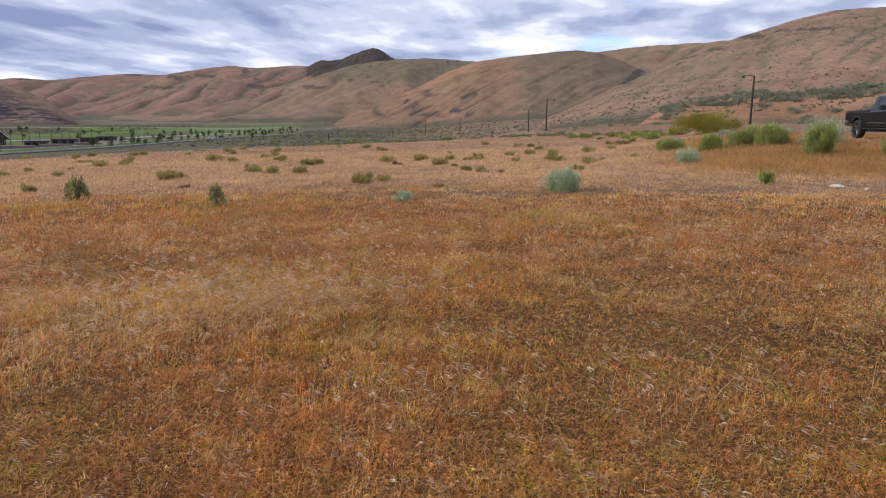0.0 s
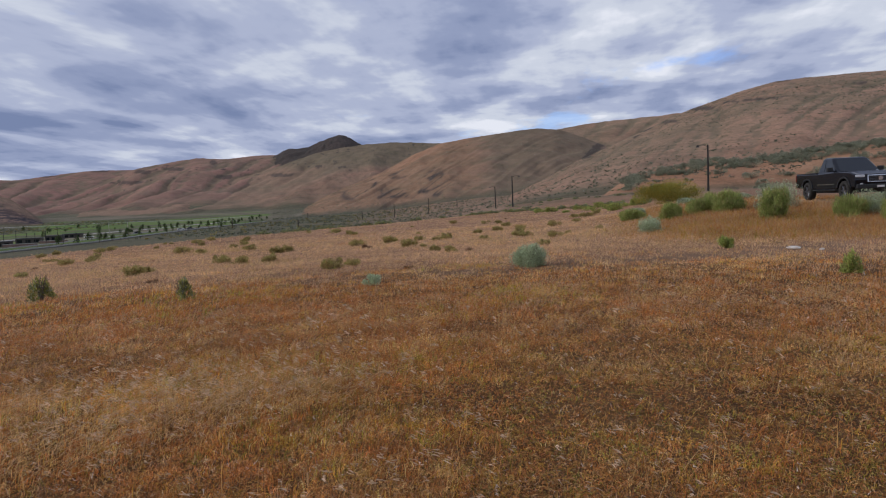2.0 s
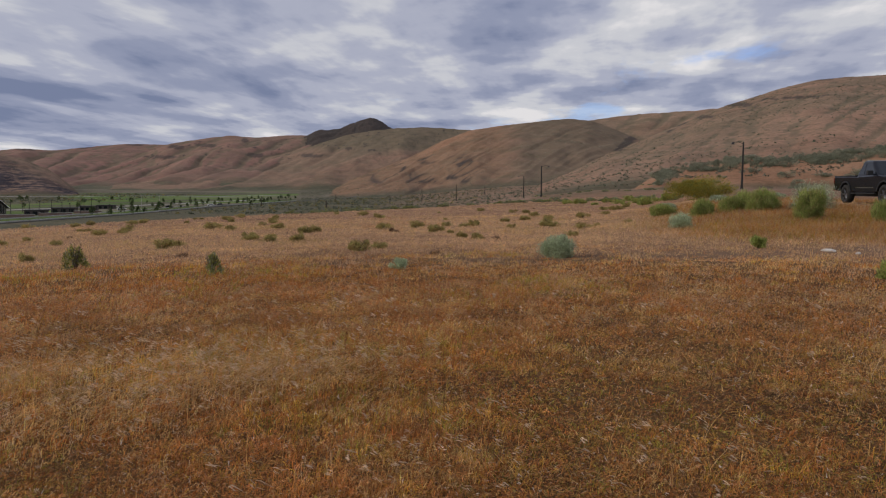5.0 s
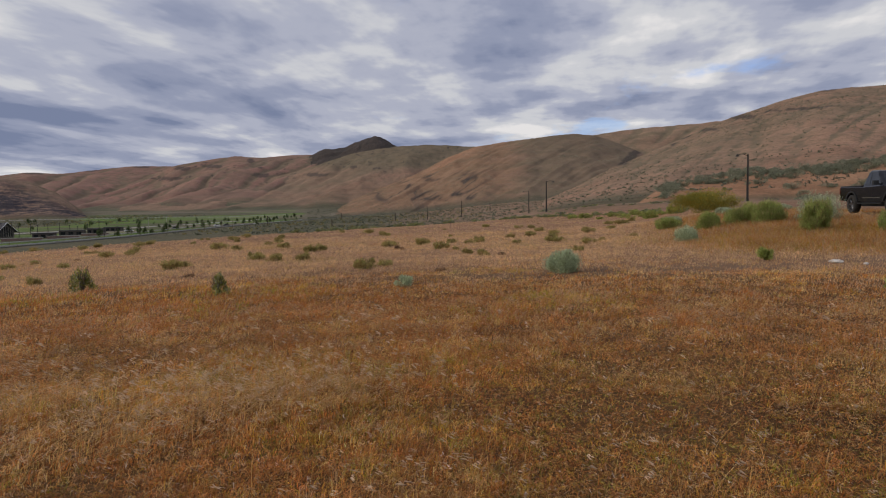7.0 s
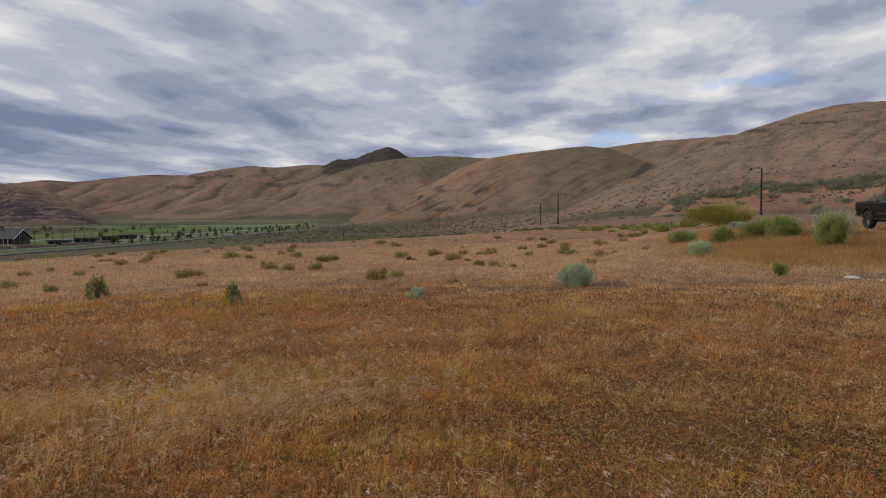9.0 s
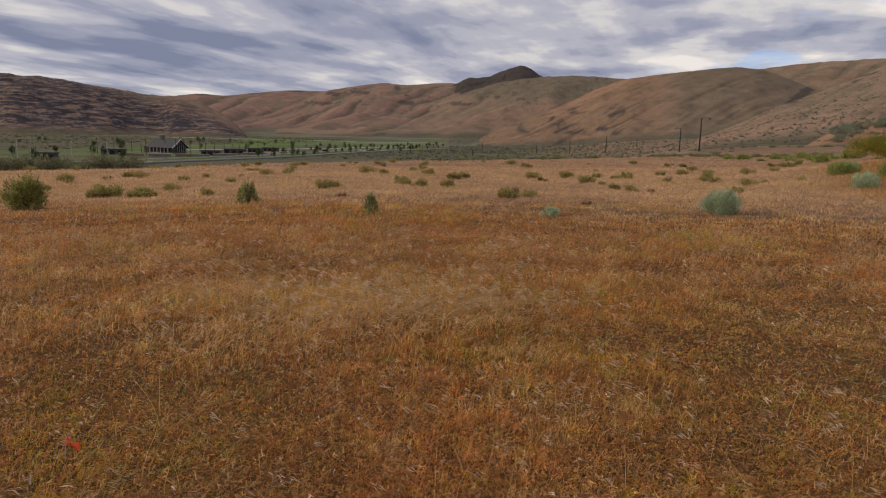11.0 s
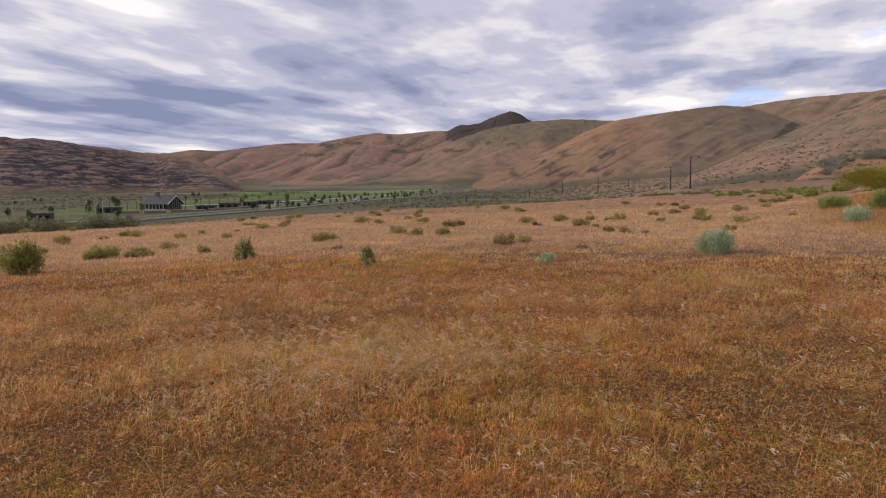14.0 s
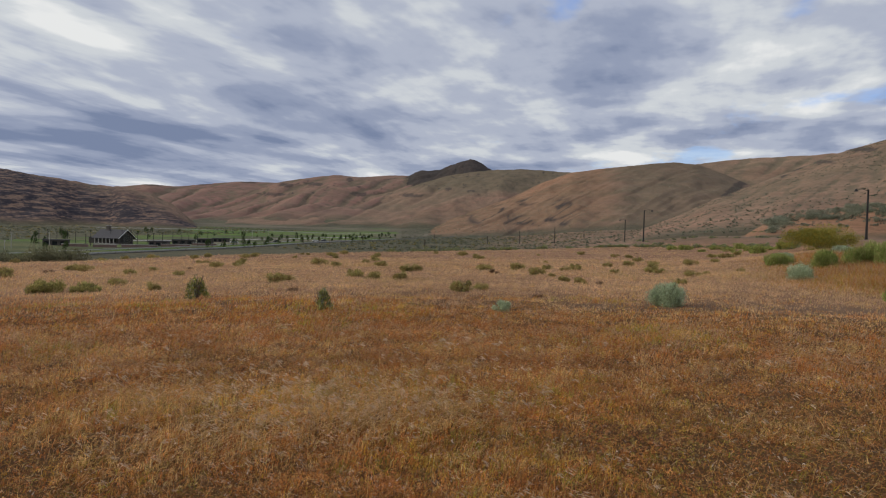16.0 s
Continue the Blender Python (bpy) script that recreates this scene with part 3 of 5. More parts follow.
    scree = np.where(owner == mid, np.maximum(scree * 0.3, 1.0 * stripes * step01((b + 1.5) / 2) * step01((10 - b) / 2.5) * step01((el - 0.1) / 0.4) * step01((3.1 - el) / 1.0)), scree)
    olive = np.where((owner == mid) & (el < 1.2), np.maximum(olive, 0.35 * step01((9 - b) / 4)), olive)
    ravine = np.exp(-((b - 20.6 - 1.1 * (el - 3.4)) / 0.55) ** 2) * step01((el - 2.6) / 0.5)
    scree = np.where((owner == mid) | (owner == names.index("east_hill")), np.maximum(scree, 0.75 * np.clip((ravine + ragged - 1.0) * 4, 0, 1)), scree)
    side = road_side(x, y)
    park_r = np.interp(b, [-50, -36, -20, -8, 0], [330, 372, 615, 1150, 1300])
    lawn = (~is_hill) & (side < -8) & (r < park_r) & (b < -8 + 3 * n1) & (r > 150)
    lawn = lawn * np.clip((0.55 - fbm(x / 60, y / 40, 77, 3)) * 9, 0, 1) * 0.7
    lawn = np.maximum(lawn, 0.22 * ((~is_hill) & (side < -14) & (r < park_r) & (b < -29) & (r > 190)))
    lawn = np.maximum(lawn, 0.75 * np.clip((fbm(b / 5, r / 70, 99, 3) - 0.36) * 5, 0, 1) * step01((b + 25) / 3) * step01((-7 - b) / 3) * step01((r - 540) / 60) * step01((930 + 500 * (n1 - 0.5) - r) / 60) * (~is_hill))
    bare = np.where((~is_hill) & (np.abs(side + 30) < 12) & (r > 320), 0.4, 0) * (n2 > 0.5)
    bare = np.maximum(bare, np.where((~is_hill) & (r > 640), 0.3 * step01((2 - b) / 12) * np.clip((fbm(b / 9, r / 45, 98, 3) - 0.47) * 6, 0, 1) * step01((r - 640) / 120), 0))
    # the worn two-track pull-out by the parked pickup
    bare = np.maximum(bare, 0.8 * step01(1 - np.hypot((x - 22.4) / 3.5, (y - 28.5) / 8)))
    bare = np.maximum(bare, 0.15 * worn(x, y))
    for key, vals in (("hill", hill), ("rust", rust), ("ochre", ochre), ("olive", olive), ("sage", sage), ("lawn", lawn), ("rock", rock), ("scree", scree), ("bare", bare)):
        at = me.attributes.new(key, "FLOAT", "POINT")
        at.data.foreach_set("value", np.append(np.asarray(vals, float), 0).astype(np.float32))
    me.materials.append(GROUND)
    return tagged(new("ground", me), "dry grass field, sage flats and bare brown hills", "ground", kind="structure")


ground = build_ground()

# ------------------------------------------------------------------ helpers for things
def thing(name, label, category, at=(0, 0, 0), turn=0.0, group=""):
    ob = new(name)
    ob.matrix_world = pose(*at, 0, 0, turn)
    ob.empty_display_size = 0.3
    return tagged(ob, label, category, group)


def part(name, bm, mat, parent, label="", smooth=False):
    me = bpy.data.meshes.new(name)
    bm.to_mesh(me)
    bm.free()
    me.materials.append(mat)
    if smooth:
        me.polygons.foreach_set("use_smooth", np.ones(len(me.polygons), bool))
    ob = new(name, me)
    ob.parent = parent
    return tagged(ob, label)


def box(bm, lo, hi, bevel=0.0):
    lo, hi = Vector(lo), Vector(hi)
    made = bmesh.ops.create_cube(bm, size=1.0, matrix=Matrix.LocRotScale((lo + hi) / 2, None, hi - lo))
    if bevel:
        edges = {e for v in made["verts"] for e in v.link_edges}
        bmesh.ops.bevel(bm, geom=list(edges), offset=bevel, segments=2, affect="EDGES", profile=0.6)
    return bm


def boxed(lo, hi, bevel=0.0):
    return box(bmesh.new(), lo, hi, bevel)


def rod(bm, p, q, r1, r2=None, sides=8):
    p, q = Vector(p), Vector(q)
    turn = (q - p).to_track_quat("Z", "Y").to_matrix().to_4x4()
    m = Matrix.Translation((p + q) / 2) @ turn
    bmesh.ops.create_cone(bm, cap_ends=True, segments=sides, radius1=r1, radius2=r1 if r2 is None else r2, depth=(q - p).length, matrix=m)
    return bm


def tri_mesh(name, verts, faces_n, tint, mat):
    """A mesh of triangles from an array of corners (three rows a face) with a tint a face."""
    me = bpy.data.meshes.new(name)
    me.vertices.add(len(verts)), me.loops.add(len(verts)), me.polygons.add(faces_n)
    me.vertices.foreach_set("co", np.asarray(verts, np.float32).ravel())
    me.loops.foreach_set("vertex_index", np.arange(len(verts), dtype=np.int32))
    me.polygons.foreach_set("loop_start", (np.arange(faces_n) * 3).astype(np.int32))
    me.update(calc_edges=True)
    col = np.ones((len(verts), 4), np.float32)
    col[:, :3] = np.repeat(np.clip(tint, 0, 1), 3, axis=0)
    at = me.color_attributes.new("tint", "FLOAT_COLOR", "POINT")
    at.data.foreach_set("color", col.ravel())
    me.materials.append(mat)
    return me


# ------------------------------------------------------------------ grass
rng = np.random.default_rng(7)
RUST, RUSSET, STRAW, OCHRE, GREEN, PINK, PALE = (np.array(c) for c in (
    (0.49, 0.172, 0.040), (0.575, 0.262, 0.070), (0.73, 0.475, 0.185), (0.565, 0.330, 0.042), (0.32, 0.30, 0.034), (0.56, 0.355, 0.205), (0.88, 0.74, 0.62)))


def pick(weights, n, u=None):
    """Colours drawn for n plants from rows of (weight array, colour)."""
    w = np.stack([np.broadcast_to(a, n) for a, _ in weights], 1)
    w = np.cumsum(w / w.sum(1, keepdims=True), 1)
    k = ((rng.random(n) if u is None else u)[:, None] > w).sum(1).clip(0, len(weights) - 1)
    return np.stack([c for _, c in weights])[k]


# tall pale clumps: place, spread and strength
TUFTS = [(-0.95, 5.25, 0.8, 0.5, 1.2), (-1.95, 4.3, 0.5, 0.45, 1.0), (-1.15, 4.9, 0.5, 0.4, 0.8), (0.15, 3.4, 0.3, 0.25, 0.7), (-2.6, 5.3, 0.5, 0.4, 0.6), (1.5, 3.3, 0.3, 0.2, 0.5)]


def patches(x, y):
    """The field's patchwork: how green, how pale and straw-like, how rusty, and how tall it stands."""
    r, b = np.hypot(x, y), np.degrees(np.arctan2(x, y))
    n1, n2, n3 = fbm(x / 2.6, y / 2.6, 101, 4), fbm(x / 1.1, y / 1.1, 103, 3), fbm(x / 7.0, y / 7.0, 105, 3)
    green = np.clip((n1 - 0.56) * 6, 0, 0.8) + 1.5 * step01((-20 - b) / 14) * step01((5.2 - r) / 2) + 0.75 * step01((b - 2) / 12) * step01((7.5 - r) / 3.5)
    tuft = sum(a * np.exp(-((x - tx) / rx) ** 2 - ((y - ty) / ry) ** 2) for tx, ty, rx, ry, a in TUFTS) * (0.5 + fbm(x / 0.4, y / 0.4, 107, 3))
    straw = np.clip((n2 - 0.52) * 7, 0, 1) + 3.4 * tuft + 0.5 * step01((r - 15) / 5)
    rust = np.clip((n3 - 0.44) * 9, 0, 1.2) + 0.2 * step01((3.2 - r) / 1.5) + 0.7 * step01((r - 6) / 4) * step01((16 - r) / 4)
    bleached = np.exp(-((x - 4.75) / 0.8) ** 2 - ((y - 9.2) / 0.4) ** 2)          # a bleached patch by the track
    straw = straw + 2.0 * bleached
    tall = 0.62 + 0.9 * (n1 - 0.4) + 0.40 * tuft - 0.22 * step01((b - 2) / 14) * step01((9 - r) / 3) + 0.15 * step01((r - 14) / 8)
    green = green * (1 - 0.8 * np.clip(tuft, 0, 1))
    return green.clip(0, 1.5), straw, rust.clip(0, 1.5), tall.clip(0.35, 1.9)


def strew(count, near, far, span=(-51, 53)):
    b = np.radians(rng.uniform(*span, count))
    r = np.exp(rng.uniform(math.log(near), math.log(far), count))
    return r * np.sin(b), r * np.cos(b), r


def grass(count, near, far, bent, span=(-51, 53), broad=1.0):
    x, y, r = strew(count, near, far, span)
    rim = RIM_R(np.degrees(np.arctan2(x, y)))
    tight = np.clip((fbm(x / 0.32, y / 0.32, 131, 3) - 0.36) * 3.6, 0, 1) * 0.75 + 0.25 * np.clip((fbm(x / 1.6, y / 1.6, 133, 3) - 0.3) * 3, 0, 1)
    keep = (r < rim * 1.25) & (rng.random(count) < 0.36 + 0.68 * tight + 0.25 * step01((r - 12) / 10) - 0.6 * worn(x, y))
    x, y, r = x[keep], y[keep], r[keep]
    n = len(x)
    z = land(x, y)[0]
    green, straw, rust, tall = patches(x, y)
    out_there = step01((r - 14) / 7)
    # plants of one kind stand together in handfuls
    cell = 0.075 * 2.0 ** np.floor(np.log2(np.maximum(1, r / 3.5)))
    ix, iy = np.floor(x / cell + rng.normal(0, 0.3, n)).astype(np.int64), np.floor(y / cell * 0.7 + rng.normal(0, 0.3, n)).astype(np.int64)
    tone = np.where(rng.random(n) < 0.6, lattice(ix, iy, 9), rng.random(n))
    lift = 0.7 + 0.6 * lattice(ix, iy, 12)
    tint = pick([((0.15 + 1.3 * rust) * (1 - 0.8 * out_there), RUST), (0.75 - 0.68 * out_there, RUSSET), (0.10 + 0.75 * straw, STRAW), (0.2 + 0.8 * green + 0.3 * step01((4.5 - r) / 2), OCHRE), (0.02 + 1.1 * green, GREEN), (0.15 + 1.1 * step01((r - 6) / 5) + 2.4 * out_there, PINK)], n, tone)
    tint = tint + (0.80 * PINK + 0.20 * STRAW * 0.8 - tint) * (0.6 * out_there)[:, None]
    patch = 1.05 + (fbm(x / 0.7, y / 0.7, 137, 4, 0.62) - 0.5) * (1.0 - 0.6 * step01((r - 6) / 7)) + 0.30 * (fbm(x / 4, y / 2.5, 138, 3) - 0.5)
    patch = patch * (1 + (lattice(ix, iy, 15) - 0.5) * 0.75 * np.clip(6 / r, 0.15, 1))
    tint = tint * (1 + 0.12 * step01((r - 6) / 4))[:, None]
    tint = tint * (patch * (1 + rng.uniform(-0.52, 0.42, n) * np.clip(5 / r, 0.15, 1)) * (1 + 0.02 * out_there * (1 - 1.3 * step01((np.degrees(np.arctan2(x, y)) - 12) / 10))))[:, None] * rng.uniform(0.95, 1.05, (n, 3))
    stem = rng.random(n) < np.where(r < 16, 0.42, 0.6)
    h = tall * (0.55 + 0.95 * fbm(x / 0.28, y / 0.28, 141, 2)) * lift * np.where(stem, rng.uniform(0.06, 0.15, n), rng.uniform(0.03, 0.085, n))
    w = broad * 0.0021 * np.maximum(r / 3.0, 0.75) * rng.uniform(0.6, 1.5, n) * np.where(stem, 0.8, 1.25)
    turn = rng.uniform(0, 2 * np.pi, n)
    lean = np.abs(rng.normal(0, np.where(stem, 0.95, 1.1), n)).clip(0.05, 1.38)
    heading = 0.9 + 2.2 * (fbm(x / 1.3, y / 1.3, 139, 2) - 0.5) + rng.normal(0, 1.1, n)
    out = np.stack([np.sin(heading), np.cos(heading), 0 * heading], 1)
    tip = out * (np.sin(lean) * h)[:, None] + np.array([0, 0, 1.0]) * (np.cos(lean) * h)[:, None]
    side = np.stack([np.cos(turn), np.sin(turn), 0 * turn], 1) * w[:, None] / 2
    root = np.stack([x, y, z - 0.008], 1)
    faces, cols = [], []
    if bent:
        # a blade that rises, bows over and nods at the tip
        def along(t):
            return root + out * (np.sin(lean) * h * t**1.9)[:, None] + np.array([0, 0, 1.0]) * (h * (t - (0.28 + 0.42 * lean / 1.35) * t**2.6))[:, None]

        tip = along(np.ones(n)) - root
        stops = [along(np.full(n, t)) for t in (0.0, 0.42, 0.76, 1.0)]
        wide = [side, side * 0.9, side * 0.6]
        # darker root, lighter tip: shade inside the sward put into the tint
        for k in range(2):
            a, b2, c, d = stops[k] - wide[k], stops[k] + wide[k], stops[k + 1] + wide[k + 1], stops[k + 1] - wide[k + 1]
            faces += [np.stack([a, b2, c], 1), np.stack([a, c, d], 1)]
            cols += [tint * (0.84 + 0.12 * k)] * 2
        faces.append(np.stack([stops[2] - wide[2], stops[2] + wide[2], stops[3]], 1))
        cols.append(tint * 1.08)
    else:
        faces.append(np.stack([root - side, root + side, root + tip], 1))
        cols.append(tint)
    # soft nodding heads, most of them of the stalk's own colour and a few bleached
    has = stem & (rng.random(n) < np.where(r < 11, 0.75, 0.06))
    top, m = (root + tip)[has], int(has.sum())
    size = np.maximum(0.013, 0.0030 * r[has]) * rng.uniform(0.6, 1.5, m)
    pale = lattice(ix[has], iy[has], 21) * 0.3 + rng.random(m) * 0.7 < (0.16 + 0.10 * np.clip(straw[has] - 0.4, 0, 2.5)) * np.clip(6 / r[has], 0.08, 1) ** 2
    head = np.where(pale[:, None], pick([(0.5, PALE), (1.0, STRAW * 1.1), (0.8, PINK * 1.2)], m), tint[has] * 0.62 + 0.38 * PINK) * (1 + rng.uniform(-0.25, 0.2, (m, 1)) * np.clip(6 / r[has], 0.3, 1)[:, None])
    size = size * np.where(pale, 1.5, 1.0)
    for k in range(4 if bent else 2):
        a2 = heading[has] + rng.normal(0, 0.9, m)
        droop = np.stack([np.sin(a2), np.cos(a2), rng.uniform(-0.9, 0.25, m)], 1) * size[:, None]
        flat = np.stack([np.cos(turn[has] + k), np.sin(turn[has] + k), 0.4 + 0 * size], 1) * (size * np.where(pale, 0.10, 0.17))[:, None]
        at = top - tip[has] * (0.10 * k)
        faces.append(np.stack([at - flat, at + flat, at + droop], 1))
        cols.append(head)
    return np.concatenate(faces), np.concatenate(cols)


def build_grass():
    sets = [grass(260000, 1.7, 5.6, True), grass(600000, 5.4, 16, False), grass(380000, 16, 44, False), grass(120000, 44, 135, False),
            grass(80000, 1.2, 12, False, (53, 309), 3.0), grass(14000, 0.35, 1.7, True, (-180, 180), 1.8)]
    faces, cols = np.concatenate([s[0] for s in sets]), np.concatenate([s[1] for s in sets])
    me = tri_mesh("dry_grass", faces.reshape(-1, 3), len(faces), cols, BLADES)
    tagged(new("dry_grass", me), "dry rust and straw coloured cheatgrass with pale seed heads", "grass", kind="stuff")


build_grass()


def build_litter():
    """Fallen pale straws and chaff that lie on the soil."""
    n = 130000
    x, y, r = strew(n, 1.6, 13)
    z = land(x, y)[0] + rng.uniform(0.003, 0.035, n)
    a, length = rng.uniform(0, 2 * np.pi, n), rng.uniform(0.015, 0.07, n) * np.maximum(1, r / 6)
    w = 0.0021 * np.maximum(r / 3, 0.8) * rng.uniform(0.6, 1.4, n)
    d = np.stack([np.cos(a), np.sin(a), rng.normal(0, 0.3, n)], 1) * length[:, None]
    s = np.stack([-np.sin(a), np.cos(a), 0 * a], 1) * w[:, None]
    p = np.stack([x, y, z], 1)
    tint = pick([(0.5, STRAW), (0.05, PALE * 0.8), (0.6, OCHRE), (1.2, RUST), (1.2, RUSSET), (0.4, PINK)], n) * rng.uniform(0.45, 1.1, (n, 1))
    me = tri_mesh("straw_litter", np.stack([p - s, p + s, p + d], 1).reshape(-1, 3), n, tint, BLADES)
    tagged(new("straw_litter", me), "fallen pale straw and chaff lying between the grass", "litter", kind="stuff")


build_litter()


def build_stalks():
    """Single tall bleached stalks that stand over the rest."""
    n = 2600
    x, y, r = strew(n, 1.9, 7.5)
    keep = rng.random(n) < 0.05 + sum(a * np.exp(-((x - tx) / rx) ** 2 - ((y - ty) / ry) ** 2) for tx, ty, rx, ry, a in TUFTS)
    x, y, r = x[keep], y[keep], r[keep]
    n = len(x)
    z = land(x, y)[0]
    h, a, lean = rng.uniform(0.12, 0.34, n), rng.uniform(0, 2 * np.pi, n), np.abs(rng.normal(0.8, 0.4, n))
    faces, cols = [], []
    p = np.stack([x, y, z - 0.01], 1)
    w = 0.0010 * np.maximum(r / 3, 1)
    for k in range(4):
        t0, t1 = k / 4, (k + 1) / 4
        at = [np.stack([np.cos(a) * lean * h * t**1.8, np.sin(a) * lean * h * t**1.8, h * t * (1 - 0.25 * lean * t)], 1) + p for t in (t0, t1)]
        for turn in (0, np.pi / 2):
            s = np.stack([-np.sin(a + turn), np.cos(a + turn), 0 * a], 1) * (w * (1 - 0.6 * t0))[:, None]
            faces += [np.stack([at[0] - s, at[0] + s, at[1] + s * 0.8], 1), np.stack([at[0] - s, at[1] + s * 0.8, at[1] - s * 0.8], 1)]
            cols += [np.tile(STRAW * 1.2, (n, 1))] * 2
    me = tri_mesh("tall_stalks", np.concatenate(faces).reshape(-1, 3), len(np.concatenate(faces)), np.concatenate(cols), BLADES)
    tagged(new("tall_stalks", me), "thin bleached grass stalks standing over the field", "grass stalk", kind="stuff")


build_stalks()


def near_tufts(count, spread, loose):
    """Places in and round the pale clumps, with a few strewn loose."""
    share = np.array([t[4] * t[2] * t[3] for t in TUFTS])
    k = rng.choice(len(TUFTS), count, p=share / share.sum())
    tx, ty, rx, ry = (np.array([t[c] for t in TUFTS])[k] for c in range(4))
    x, y = tx + rng.normal(0, 0.75, count) * rx * spread, ty + rng.normal(0, 0.75, count) * ry * spread
    lx, ly, _ = strew(count, 2.2, 9)
    alone = rng.random(count) < loose
    return np.where(alone, lx, x), np.where(alone, ly, y)


def build_seed_sprays():
    """Bleached drooping seed sprays on thin stalks, the heads combed one way by the wind."""
    n = 1000
    x, y = near_tufts(n, 1.3, 0.45)
    r = np.hypot(x, y)
    p = np.stack([x, y, land(x, y)[0] - 0.01], 1)
    wind = 0.7 + 1.2 * (fbm(x / 0.6, y / 0.6, 143, 2) - 0.5) + rng.normal(0, 0.35, n)
    way = np.stack([np.sin(wind + 0.9), np.cos(wind + 0.9) * 0.5, 0 * wind], 1)
    h, arm = rng.uniform(0.15, 0.33, n), rng.uniform(0.03, 0.11, n)
    top = p + way * arm[:, None] + np.array([0, 0, 1.0]) * h[:, None]
    side = np.stack([np.cos(wind), -np.sin(wind), 0 * wind], 1)
    thin = 0.0007 * np.maximum(r / 3, 1)
    faces = [np.stack([p - side * thin[:, None], p + side * thin[:, None], top], 1)]
    shade = rng.uniform(0.75, 1.1, (n, 1))
    cols = [STRAW * shade]
    for k in range(7):
        at = top - way * (arm * rng.uniform(0, 0.5, n))[:, None] + rng.normal(0, 0.009, (n, 3)) * np.array([1, 1, 0.9]) * np.maximum(1, r / 5)[:, None]
        d = way * rng.uniform(0.6, 1.2, (n, 1)) + np.stack([0 * r, 0 * r, rng.uniform(-0.75, 0.35, n)], 1)
        size = (0.024 * np.maximum(1, r / 5) * rng.uniform(0.6, 1.4, n))[:, None]
        faces.append(np.stack([at - side * size * 0.14 - d * size * 0.3, at + side * size * 0.14 + np.array([0, 0, 0.14]) * size, at + d * size], 1))
        cols.append((PALE * 0.62 + STRAW * 0.38) * shade * rng.uniform(0.8, 1.1, (n, 1)))
    faces, cols = np.concatenate(faces), np.concatenate(cols)
    me = tri_mesh("seed_sprays", faces.reshape(-1, 3), len(faces), cols, BLADES)
    tagged(new("seed_sprays", me), "pale drooping seed sprays on thin dry stalks", "seed heads", kind="stuff")


build_seed_sprays()


def build_flattened_straw():
    """Long pale straws pressed over in bunches."""
    n = 1500
    x, y = near_tufts(n, 1.0, 0.12)
    r = np.hypot(x, y)
    p = np.stack([x, y, land(x, y)[0] + rng.uniform(0.03, 0.10, n)], 1)
    a = 1.9 + 2.6 * (fbm(x / 0.9, y / 0.9, 145, 2) - 0.5) + rng.normal(0, 0.30, n)
    length, rise = rng.uniform(0.16, 0.40, n), rng.uniform(0.15, 0.55, n)
    w = (0.0009 * np.maximum(r / 3, 1))[:, None]
    way = np.stack([np.sin(a), np.cos(a), 0 * a], 1)
    side = np.stack([np.cos(a), -np.sin(a), 0 * a], 1) * w
    mid = p + way * (0.5 * length)[:, None] + np.array([0, 0, 1.0]) * (0.6 * rise * length)[:, None]
    end = p + way * length[:, None] + np.array([0, 0, 1.0]) * (0.75 * rise * length)[:, None]
    up = np.array([0, 0, 1.0]) * w
    faces = np.concatenate([np.stack([p - side, p + side + up, mid + side + up], 1), np.stack([p - side, mid + side + up, mid - side], 1), np.stack([mid - side, mid + side + up, end], 1)])
    cols = np.tile((STRAW * 0.7 + PALE * 0.3) * rng.uniform(0.8, 1.15, (n, 1)), (3, 1))
    me = tri_mesh("flattened_straw", faces.reshape(-1, 3), len(faces), cols, BLADES)
    tagged(new("flattened_straw", me), "bunches of long pale straw pressed over in the grass", "straw", kind="stuff")


build_flattened_straw()


# ------------------------------------------------------------------ shrubs
SAGE_TINTS = [(0.47, 0.54, 0.34), (0.55, 0.61, 0.41), (0.38, 0.45, 0.28)]
GREEN_TINTS = [(0.36, 0.42, 0.115), (0.45, 0.49, 0.155), (0.28, 0.33, 0.085)]
YELLOW_TINTS = [(0.33, 0.27, 0.045), (0.22, 0.20, 0.04), (0.43, 0.32, 0.05)]
DARK_TINTS = [(0.30, 0.31, 0.09), (0.42, 0.40, 0.12), (0.20, 0.21, 0.065)]
SPROUT_TINTS = [(0.38, 0.36, 0.115), (0.47, 0.41, 0.16), (0.33, 0.28, 0.10)]
GREY_TINTS = [(0.22, 0.24, 0.165), (0.30, 0.315, 0.225), (0.15, 0.165, 0.11)]


